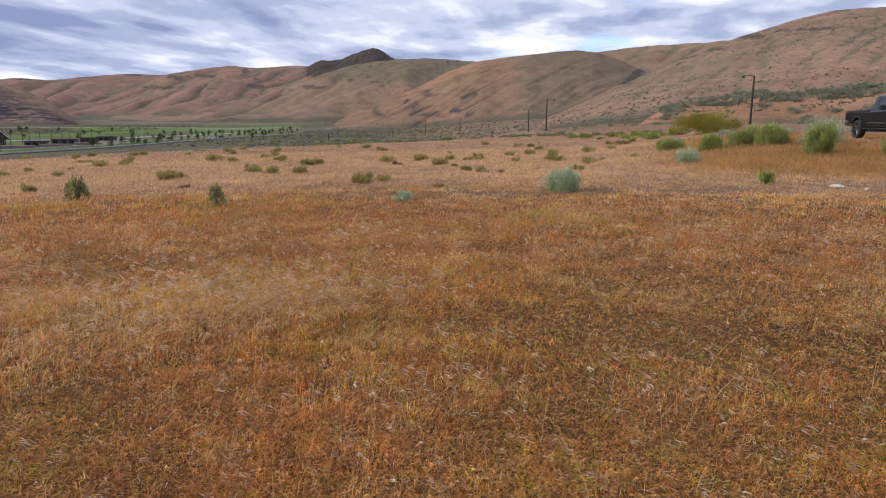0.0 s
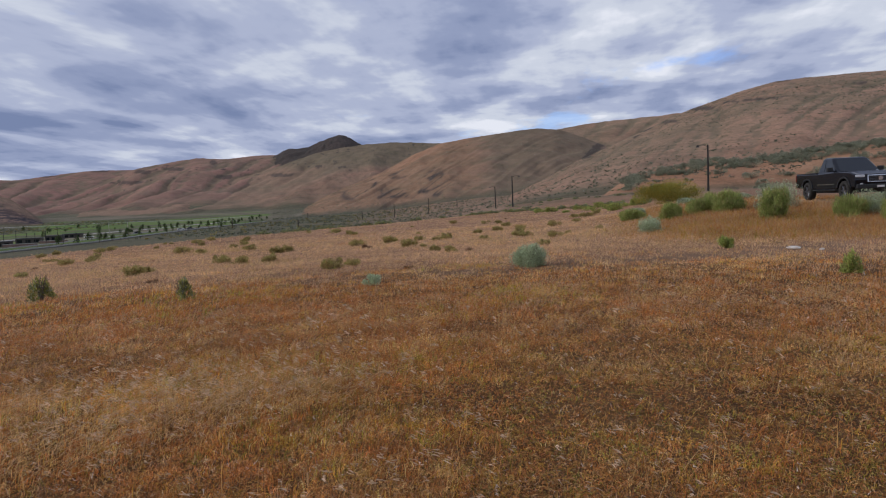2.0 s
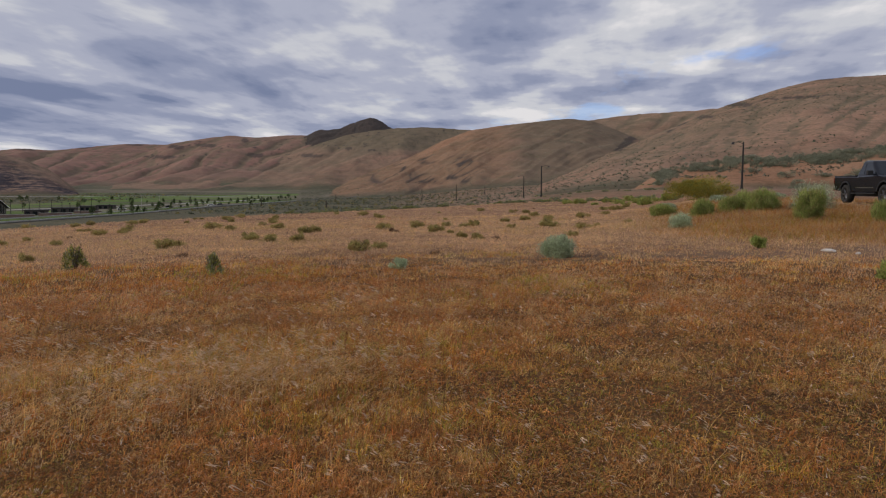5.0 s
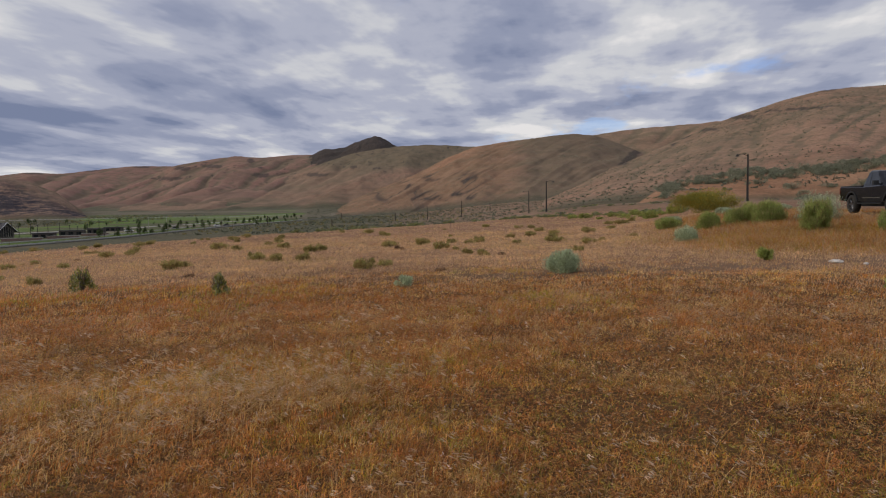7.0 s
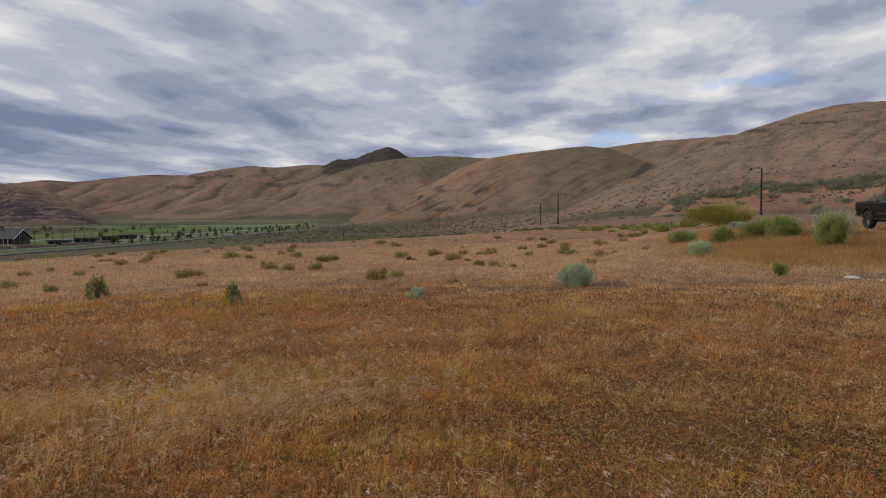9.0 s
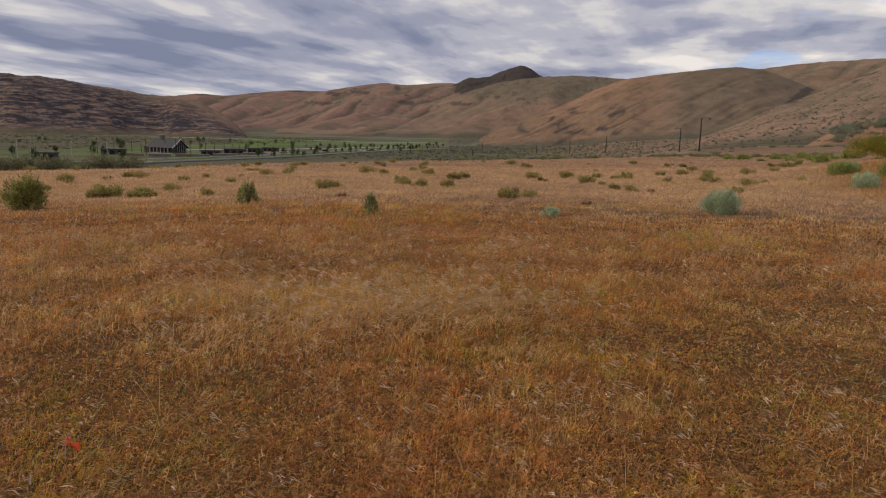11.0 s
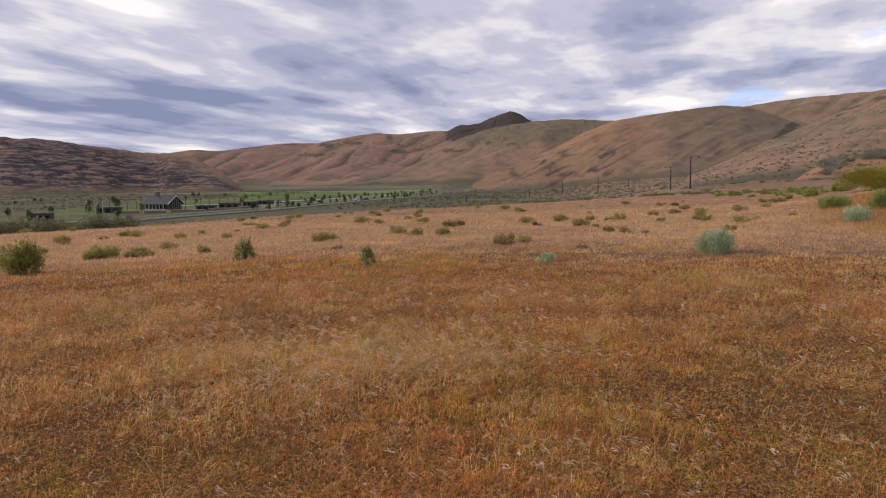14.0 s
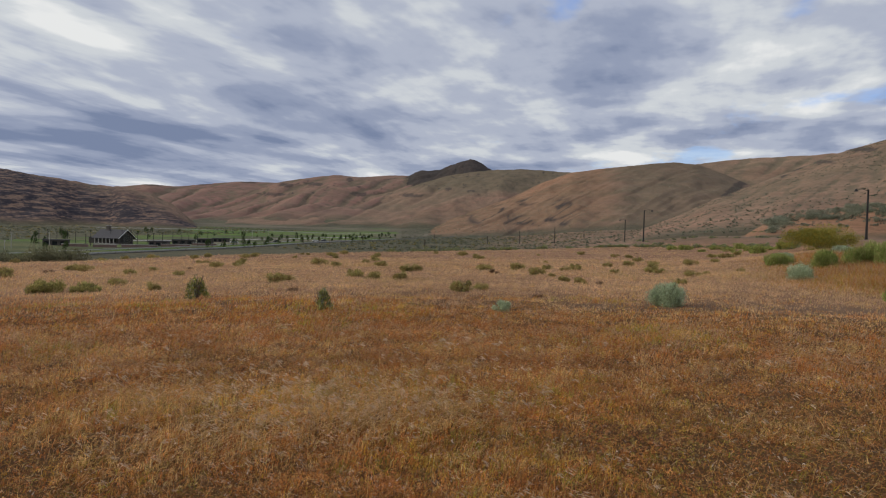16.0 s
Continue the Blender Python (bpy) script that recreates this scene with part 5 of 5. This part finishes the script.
# ------------------------------------------------------------------ lamp posts and poles along the road
def lamp_post(bearing, dist, arm_to, tall=8.0):
    x, y, z = spot(bearing, dist)
    t = thing("street_lamp", "dark metal street lamp with one arm beside the road", "street lamp", (x, y, z), 0, "street lamps of the road")
    pole = part("pole", rod(bmesh.new(), (0, 0, -0.3), (0, 0, tall), 0.20, 0.13, 10), POLE, t)
    part("base", rod(bmesh.new(), (0, 0, -0.3), (0, 0, 0.5), 0.26, 0.22, 12), POLE, pole)
    bm = bmesh.new()
    rod(bm, (0, 0, tall - 0.25), (arm_to * 0.9, 0, tall + 0.08), 0.06, 0.05, 8)
    rod(bm, (arm_to * 0.9, 0, tall + 0.08), (arm_to * 1.9, 0, tall + 0.0), 0.05, 0.045, 8)
    arm = part("arm", bm, POLE, t)
    bm = bmesh.new()
    rod(bm, (arm_to * 1.9, 0, tall + 0.05), (arm_to * 1.9, 0, tall - 0.35), 0.10, 0.34, 12)
    part("lamp_head", bm, POLE, arm, "bell-shaped lamp head")


lamp_post(29.5, 128, -1)
lamp_post(14.0, 178, 1)
lamp_post(12.55, 252, -1)


def timber_pole(bearing, dist, tall, wide=0.27):
    x, y, z = spot(bearing, dist)
    t = thing("wooden_pole", "plain weathered wooden pole standing in the sage", "pole", (x, y, z), 0, "wooden poles")
    part("shaft", rod(bmesh.new(), (0, 0, -0.3), (0, 0, tall), wide, wide * 0.75, 8), CREOSOTE, t)
    part("cross_arm", boxed((-0.5, -0.07, tall - 0.5), (0.5, 0.07, tall - 0.35), 0.01), TIMBER, t)


for b, d, h in ((6.9, 432, 10.4), (4.0, 520, 10.4), (-4.0, 300, 5.6), (-3.2, 560, 6), (1.3, 480, 6), (-9.2, 420, 6), (9.3, 520, 6)):
    timber_pole(b, d, h)

# ------------------------------------------------------------------ brush on the knoll, along the road and past the rim
g_far = np.random.default_rng(43)
BRUSH = "grey-green sagebrush in a dense stand on the slope"
brush = [shrub("sagebrush", 90 + k, 1.0 + 0.12 * k, 1.05 + 0.1 * k, GREY_TINTS + GREY_TINTS[1:2] + [(0.36, 0.385, 0.28)], 1500, 0.13, 0.12, 6, BRUSH, "sagebrush of the knoll", stems=4) for k in range(5)]
spots = []
while len(spots) < 205:
    b = g_far.uniform(23.0, 42.5)
    d = g_far.uniform(191, 215) if len(spots) < 165 else g_far.uniform(150, 192)
    if fbm(np.array([b / 1.2]), np.array([d / 14]), 150, 3)[0] > (0.36 if d > 190 else 0.5):
        spots.append((b, d))
scatter_copies(brush, spots, g_far, (0.9, 1.9), 0.1)
ROADSIDE = "low green brush along the road's edge"
low_brush = [shrub("roadside_bush", 97 + k, 1.1, 0.7, [*GREY_TINTS, *SPROUT_TINTS[:1]], 320, 0.26, 0.5, 9, ROADSIDE, "brush along the road", stems=3) for k in range(3)]
scatter_copies(low_brush, [(g_far.uniform(-3, 26), g_far.uniform(122, 205)) for _ in range(60)], g_far, (0.4, 0.95), 0.1)
rim_line = [g_far.uniform(-7, 25) for _ in range(70)]
scatter_copies([shrub("low_bush", 101 + k, 0.7, 0.55, [*GREY_TINTS, *SPROUT_TINTS[:1], GREEN_TINTS[2]], 700, 0.12, 0.5, 9, "low grey-green brush along the rim of the field", "brush along the rim", stems=3) for k in range(3)],
               [(b, float(RIM_R(b)) + g_far.uniform(-1, 9)) for b in rim_line], g_far, (0.5, 1.25), 0.05)
RIM_TINTS = [(0.20, 0.20, 0.115), (0.26, 0.25, 0.15), (0.15, 0.15, 0.085)]
RIM_LABEL = "grey-olive bush below the rim of the field"
rim_brush = [shrub("bush", 104 + k, 0.9, 1.0, RIM_TINTS, 1800, 0.11, 0.4, 16, RIM_LABEL, "bushes below the rim", stems=4) for k in range(3)]
scatter_copies(rim_brush, [(-31.3, 49), (-33.4, 48), (-34.3, 50), (-36.2, 47), (-37.3, 48), (-38.6, 47), (-39.8, 48), (-41.2, 46), (-35.2, 51), (-32.3, 50), (-42.5, 47), (-36.7, 50), (-32.8, 47), (-35.0, 48), (-39.2, 46), (-43.5, 46), (-38.0, 51), (-40.6, 50)], g_far, (0.75, 1.5), 0.1)


def far_brush(name, label, count, bearings, dists, size, tints, seed, rule):
    """Brush too far and too thick to count: small ragged clumps of leaves."""
    g = np.random.default_rng(seed)
    b, r = np.radians(g.uniform(*bearings, count)), np.sqrt(g.uniform(dists[0] ** 2, dists[1] ** 2, count))
    x, y = r * np.sin(b), r * np.cos(b)
    z, owner, up = land(x, y)
    keep = rule(x, y, np.degrees(b), r, owner, up, g)
    x, y, z = x[keep], y[keep], z[keep]
    n, per = len(x), 9
    s = g.uniform(*size, n)
    base = np.repeat(np.stack([x, y, z], 1), per, axis=0)
    ss = np.repeat(s, per)[:, None]
    off = g.normal(0, 0.42, (n * per, 3)) * ss
    off[:, 2] = np.abs(off[:, 2]) * 0.55
    d = off * 0.6 + g.normal(0, 0.3, (n * per, 3)) * ss + np.array([0, 0, 0.25]) * ss
    side = np.cross(d, g.normal(0, 1, (n * per, 3)))
    side *= 0.30 * ss / np.linalg.norm(side, axis=1, keepdims=True)
    p = base + off
    tint = np.repeat(np.array(tints)[g.integers(0, len(tints), n)] * g.uniform(0.5, 0.95, (n, 1)), per, axis=0)
    me = tri_mesh(name, np.stack([p - side, p + side, p + d], 1).reshape(-1, 3), n * per, tint, LEAVES)
    tagged(new(name, me), label, "brush", kind="stuff")


far_brush("hillside_brush", "scattered dark dots of brush over the bare hillsides", 40000, (-6, 48), (215, 1400), (0.2, 0.85), GREY_TINTS, 61,
          lambda x, y, b, r, o, u, g: fbm(x / 60, y / 60, 160, 4) + 0.45 * g.random(len(x)) > 0.72)
far_brush("knoll_sage", "dense grey-green sagebrush between the larger bushes of the knoll", 1500, (22.9, 48), (170, 220), (0.25, 0.55), [(0.20, 0.215, 0.16), (0.26, 0.275, 0.215), (0.15, 0.16, 0.115)], 63,
          lambda x, y, b, r, o, u, g: (fbm(b / 1.6, r / 16, 150, 3) + 0.16 * g.random(len(x)) > 0.60) & (r > 156 + 8 * np.clip((b - 25) / 5, 0, 3)))
far_brush("valley_sage", "grey-green sagebrush over the valley floor", 13000, (-45, 14), (300, 950), (0.6, 1.3), GREY_TINTS + SPROUT_TINTS[2:], 62,
          lambda x, y, b, r, o, u, g: (o == 0) & (b < 3 + 9 * g.random(len(x))) & (fbm(x / 45, y / 45, 161, 4) + 0.2 * g.random(len(x)) > 0.55) & ((road_side(x, y) > 10) | (r > np.interp(b, [-50, -36, -20, -8, 0], [330, 372, 615, 1150, 1300]))))

# ------------------------------------------------------------------ the park in the valley
def road_strip(name, line, half, lift, mat, label):
    """A strip that follows the land along a line in the plan."""
    pts = []
    for (x0, y0), (x1, y1) in zip(line, line[1:]):
        n = max(2, int(math.hypot(x1 - x0, y1 - y0) / 6))
        pts += [(x0 + (x1 - x0) * k / n, y0 + (y1 - y0) * k / n) for k in range(n)]
    pts = np.array(pts + [line[-1]])
    d = np.gradient(pts, axis=0)
    d /= np.linalg.norm(d, axis=1, keepdims=True)
    nrm = np.stack([d[:, 1], -d[:, 0]], 1)
    zc = land(pts[:, 0], pts[:, 1])[0] + lift
    bm = bmesh.new()
    rows = []
    for p, n, z in zip(pts, nrm, zc):
        rows.append([bm.verts.new((*(p + n * half * s), z + dz)) for s, dz in ((-1.12, -0.5), (-1, 0), (1, 0), (1.12, -0.5))])
    for a, b in zip(rows, rows[1:]):
        for k in range(3):
            bm.faces.new((a[k], a[k + 1], b[k + 1], b[k]))
    bmesh.ops.recalc_face_normals(bm, faces=bm.faces[:])
    me = bpy.data.meshes.new(name)
    bm.to_mesh(me), bm.free()
    me.materials.append(mat)
    return tagged(new(name, me), label, "road", kind="structure")


road_strip("road_park", ROAD_WEST, 1.0, 0.25, ASPHALT, "grey asphalt park road across the valley")
road_strip("path_lawn", [(-190, 330), (-150, 400), (-128, 520), (-100, 640)], 2.2, 0.2, CONCRETE, "pale path across the lawns")
road_strip("road_track", [(-420, 740), (-250, 800), (-110, 830)], 2.5, 0.3, CONCRETE, "pale dirt track at the valley's far side")


def guard_rail(line, offset):
    t = thing("guard_rail", "long galvanised guard rail along the park road", "guard rail")
    pts = []
    for (x0, y0), (x1, y1) in zip(line, line[1:]):
        n = max(1, int(math.hypot(x1 - x0, y1 - y0) / 8))
        pts += [(x0 + (x1 - x0) * k / n + offset, y0 + (y1 - y0) * k / n) for k in range(n)]
    zs = land(np.array([p[0] for p in pts]), np.array([p[1] for p in pts]))[0]
    post = boxed((-0.08, -0.08, -0.3), (0.08, 0.08, 0.85))
    first = part("post", post, TIMBER, t)
    first.location = (*pts[0], zs[0])
    for p, z in list(zip(pts, zs))[1:]:
        ob = new("post", first.data)
        ob.parent, ob.location = t, (*p, z)
    bm = bmesh.new()
    for (p, z), (q, w) in zip(zip(pts, zs), zip(pts[1:], zs[1:])):
        for k in (0.60, 0.76):
            rod(bm, (*p, z + k), (*q, w + k), 0.09, 0.09, 6)
    part("rail", bm, GALV, t, "pale corrugated rail")


guard_rail(ROAD_WEST[:6], 2.4)
guard_rail(ROAD_WEST[:5], -13.0)


def lodge():
    x, y, z = spot(-28.4, 345)
    t = thing("park_lodge", "dark timber lodge with a grey gabled roof and porch", "house", (x, y, z), 0)
    t.matrix_basis = pose(x, y, z, 0, 0, 164)
    t.scale = (0.86, 0.86, 0.9)
    L, W, eave, ridge = 8.0, 5.2, 3.3, 7.2
    # gable at -x faces the field; the porch side is at +y
    bm = bmesh.new()
    prof = [(-W, 0), (W, 0), (W, eave), (0, ridge - 0.2), (-W, eave)]
    a = [bm.verts.new((-L, p, q)) for p, q in prof]
    b = [bm.verts.new((L, p, q)) for p, q in prof]
    bm.faces.new(a), bm.faces.new(b[::-1])
    for i in range(5):
        bm.faces.new((a[i], b[i], b[(i + 1) % 5], a[(i + 1) % 5]))
    bmesh.ops.recalc_face_normals(bm, faces=bm.faces[:])
    wall = part("wall", bm, SIDING, t, "dark timber walls")
    for s in (-1, 1):
        bm = bmesh.new()
        slope = [(0, ridge), (s * (W + 1.1), eave - 0.55), (s * (W + 1.1), eave - 0.80), (0, ridge - 0.28)]
        a = [bm.verts.new((-L - 1.2, p, q)) for p, q in slope]
        b = [bm.verts.new((L + 1.0, p, q)) for p, q in slope]
        bm.faces.new(a), bm.faces.new(b[::-1])
        for i in range(4):
            bm.faces.new((a[i], b[i], b[(i + 1) % 4], a[(i + 1) % 4]))
        bmesh.ops.recalc_face_normals(bm, faces=bm.faces[:])
        roof = part("roof_slope", bm, SHINGLE, t)
        n = Vector((0, s * (W + 1.1), eave - 0.55 - ridge)).normalized()
        bm = bmesh.new()
        rod(bm, (-L - 1.25, 0, ridge - 0.05), (-L - 1.25, s * (W + 1.1), eave - 0.62), 0.16, 0.16, 6)
        part("barge_board", bm, WHITE, roof, "white barge board")
    ch = part("chimney", boxed((2.6, -0.9, 4.5), (4.2, 0.9, 9.0), 0.08), STONE, t, "broad stone chimney")
    part("chimney_cap", boxed((2.4, -1.1, 9.0), (4.4, 1.1, 9.3), 0.05), CONCRETE, ch)
    for k in range(6):
        yy = -4.2 + k * 1.4
        top = eave + (ridge - eave) * (1 - (abs(yy) + 0.75) / W) - 0.5
        w = part("gable_window", boxed((-L - 0.06, yy, 0.7), (-L - 0.02, yy + 1.15, max(2.6, top))), GLASS, wall, "tall glazed panel")
        part("mullion", boxed((-L - 0.14, yy - 0.14, 0.5), (-L - 0.02, yy - 0.01, max(2.8, top + 0.15))), CONCRETE, w)
    for k in range(5):
        xx = -6.4 + k * 2.9
        w = part("side_window", boxed((xx, W + 0.02, 1.0), (xx + 1.4, W + 0.06, 2.5)), GLASS, wall)
        part("window_frame", boxed((xx - 0.12, W + 0.03, 2.5), (xx + 1.52, W + 0.10, 2.64)), WHITE, w)
    porch = part("porch_roof", boxed((-L - 0.5, W + 0.05, 2.75), (L - 3, W + 3.4, 2.95), 0.03), SHINGLE, t)
    part("porch_floor", boxed((-L - 0.5, W + 0.01, -0.3), (L - 3, W + 3.4, 0.25)), CONCRETE, t)
    for k in range(6):
        xx = -L - 0.2 + k * 2.5
        part("porch_post", boxed((xx, W + 3.0, 0.2), (xx + 0.3, W + 3.3, 2.76)), CONCRETE, porch, "pale timber porch post")
    part("side_wing", boxed((L, -3.2, -0.2), (L + 5.5, 3.4, 2.9), 0.05), SIDING, t, "low dark side wing")
    part("wing_roof", boxed((L - 0.2, -3.8, 2.9), (L + 6.0, 4.0, 3.15), 0.05), SHINGLE, t)


lodge()


def low_block(name, label, bearing, dist, size, turn, mats):
    x, y, z = spot(bearing, dist)
    t = thing(name, label, "shelter", (x, y, z), turn, "park shelters")
    w, d, h = size
    part("wall", boxed((-w / 2, -d / 2, -0.3), (w / 2, d / 2, h), 0.04), mats[0], t)
    part("roof", boxed((-w / 2 - 0.4, -d / 2 - 0.4, h), (w / 2 + 0.4, d / 2 + 0.4, h + 0.25), 0.04), mats[1], t)
    for k in range(3):
        part("opening", boxed((-w / 2 + w * (k + 0.2) / 3, -d / 2 - 0.05, 0.2), (-w / 2 + w * (k + 0.8) / 3, -d / 2 - 0.01, h * 0.75)), GLASS, t)


for b, d, size, turn in ((-32.2, 318, (9, 4, 2.2), 15), (-25.2, 322, (8, 4, 2.0), 10), (-23.4, 350, (10, 4, 2.0), 5), (-21.8, 360, (7, 4, 2.3), 0), (-36.6, 262, (6, 4, 2.4), 20), (-20.6, 395, (8, 4, 1.9), 0)):
    low_block("park_shelter", "low dark park shelter with a flat grey roof", b, d, size, turn, (SIDING, SHINGLE))
for b, d, w in ((-31.0, 305, 10), (-26.6, 300, 14), (-24.0, 312, 12), (-29.0, 300, 9), (-21.9, 332, 11)):
    x, y, z = spot(b, d)
    t = thing("garden_wall", "low red-brown stone wall by the lodge", "wall", (x, y, z), 8, "walls by the lodge")
    part("wall", boxed((-w / 2, -0.35, -0.3), (w / 2, 0.35, 1.0), 0.05), speckled("red_stone", (0.17, 0.11, 0.09), (0.26, 0.17, 0.14), 0.8, 0.9, relief=0.02), t)
    part("coping", boxed((-w / 2 - 0.1, -0.45, 1.0), (w / 2 + 0.1, 0.45, 1.15), 0.03), CONCRETE, t)

TREE_TINTS = [(0.065, 0.10, 0.035), (0.09, 0.13, 0.045), (0.045, 0.07, 0.027)]


def park_tree(seed, tall, wide, conical):
    g = np.random.default_rng(seed)
    t = thing("young_tree", "young dark green tree planted along the park road", "tree", group="young trees of the park")
    bm = bmesh.new()
    rod(bm, (0, 0, -0.2), (0.05, 0, tall * 0.45), 0.11, 0.08, 7)
    rod(bm, (0.05, 0, tall * 0.45), (0.0, 0.05, tall * 0.9), 0.08, 0.02, 6)
    for k in range(6):
        a, z = g.uniform(0, 6.28), tall * g.uniform(0.3, 0.6)
        rod(bm, (0.04, 0, z), (math.cos(a) * wide * 0.7, math.sin(a) * wide * 0.7, z + tall * 0.2), 0.04, 0.012, 5)
    part("trunk", bm, STEM, t)
    v, n, tint = leaf_cloud(g, wide, tall * 0.78, 620, 0.42, TREE_TINTS, 0.55, 14, low=tall * 0.22)
    if conical:
        v[:, :2] *= np.clip(1.25 - 0.95 * v[:, 2:3] / tall, 0.1, 1.2)
    ob = new("crown", tri_mesh("crown", v, n, tint, LEAVES))
    ob.parent = t
    return t


g_park = np.random.default_rng(47)
trees = [park_tree(200 + k, 4.0 + 0.5 * k, 1.25 + 0.1 * k, k % 2 == 0) for k in range(5)]
tree_spots = [(-38.7, 300), (-36.0, 330), (-37.4, 250), (-32.9, 262), (-33.6, 300), (-31.6, 268), (-21.6, 300), (-20.4, 305), (-19.6, 318), (-18.9, 300)]
tree_spots += [(-18.6 + 0.62 * k + g_park.uniform(-0.25, 0.25), 318 + 13 * k + g_park.uniform(-14, 14)) for k in range(18)]
tree_spots += [(g_park.uniform(-27, -8), g_park.uniform(420, 640)) for _ in range(26)]
tree_spots += [(-17.5 + 0.55 * k + g_park.uniform(-0.3, 0.3), 400 + 13 * k + g_park.uniform(-12, 12)) for k in range(20)]
tree_spots += [(g_park.uniform(-34, -30), g_park.uniform(340, 430)) for _ in range(6)] + [(-7.3, 640), (-6.5, 660), (-6.9, 600), (-37.0, 520), (-36.6, 525), (-31.9, 520), (-38.2, 500)]
scatter_copies(trees, tree_spots, g_park, (0.6, 1.15), 0.05)


def slim_post(bearing, dist, tall, mat, name, label, group):
    x, y, z = spot(bearing, dist)
    t = thing(name, label, "post", (x, y, z), 0, group)
    part("shaft", rod(bmesh.new(), (0, 0, -0.3), (0, 0, tall), 0.13, 0.09, 7), mat, t)
    part("cap", boxed((-0.22, -0.22, tall), (0.22, 0.22, tall + 0.25), 0.03), mat, t)


for b, d, h in ((-35.0, 285, 5.6), (-32.65, 285, 5.6), (-38.4, 285, 5.6), (-37.6, 270, 4), (-35.4, 272, 3), (-18.2, 420, 6), (-16.9, 430, 6)):
    slim_post(b, d, h, CONCRETE, "pale_post", "slim pale post on the park lawn", "pale posts of the park")
for k in range(22):
    slim_post(-33.5 + 0.62 * k + g_park.uniform(-0.2, 0.2), 318 + g_park.uniform(-10, 40), g_park.uniform(3.5, 6.5), POLE, "dark_post", "slim dark post by the lodge", "dark posts of the park")
for k in range(16):
    slim_post(-14.0 + 1.15 * k + g_park.uniform(-0.3, 0.3), 360 + 14 * k + g_park.uniform(-30, 30), g_park.uniform(2.5, 4.5), TIMBER, "fence_post", "tall timber fence post in the sage", "fence posts of the valley")


def parked_car(bearing, dist, turn, mat, label):
    x, y, z = spot(bearing, dist)
    t = thing("car", label, "car", (x, y, z + 0.02), turn, "cars in the park")
    side = [(2.2, 0.3), (2.25, 0.7), (1.1, 0.9), (0.5, 1.42), (-1.2, 1.45), (-1.9, 0.95), (-2.2, 0.9), (-2.2, 0.3)]
    b = part("body", prism(side, -0.85, 0.85, 0.06), mat, t)
    for s in (-1, 1):
        part("side_window", pane([(0.9, s * 0.86, 0.93), (0.45, s * 0.86, 1.34), (-1.1, s * 0.86, 1.36), (-1.6, s * 0.86, 0.95)][::s], 0.01), GLASS, b)
        for cx in (-1.35, 1.35):
            part("wheel", rod(bmesh.new(), (cx, s * 0.70, 0.32), (cx, s * 0.88, 0.32), 0.32, 0.31, 18), RUBBER, t)


for b, d, turn, mat, label in ((-19.6, 372, 20, WHITE, "white car parked in the park"), (-16.2, 395, 30, PAINT, "dark car parked in the park"), (-13.1, 430, 15, WHITE, "white car parked by the park road"),
                               (-12.4, 436, 15, ALLOY, "silver car parked by the park road"), (-24.8, 340, 70, WHITE, "white car parked by the lodge")):
    parked_car(b, d, turn, mat, label)
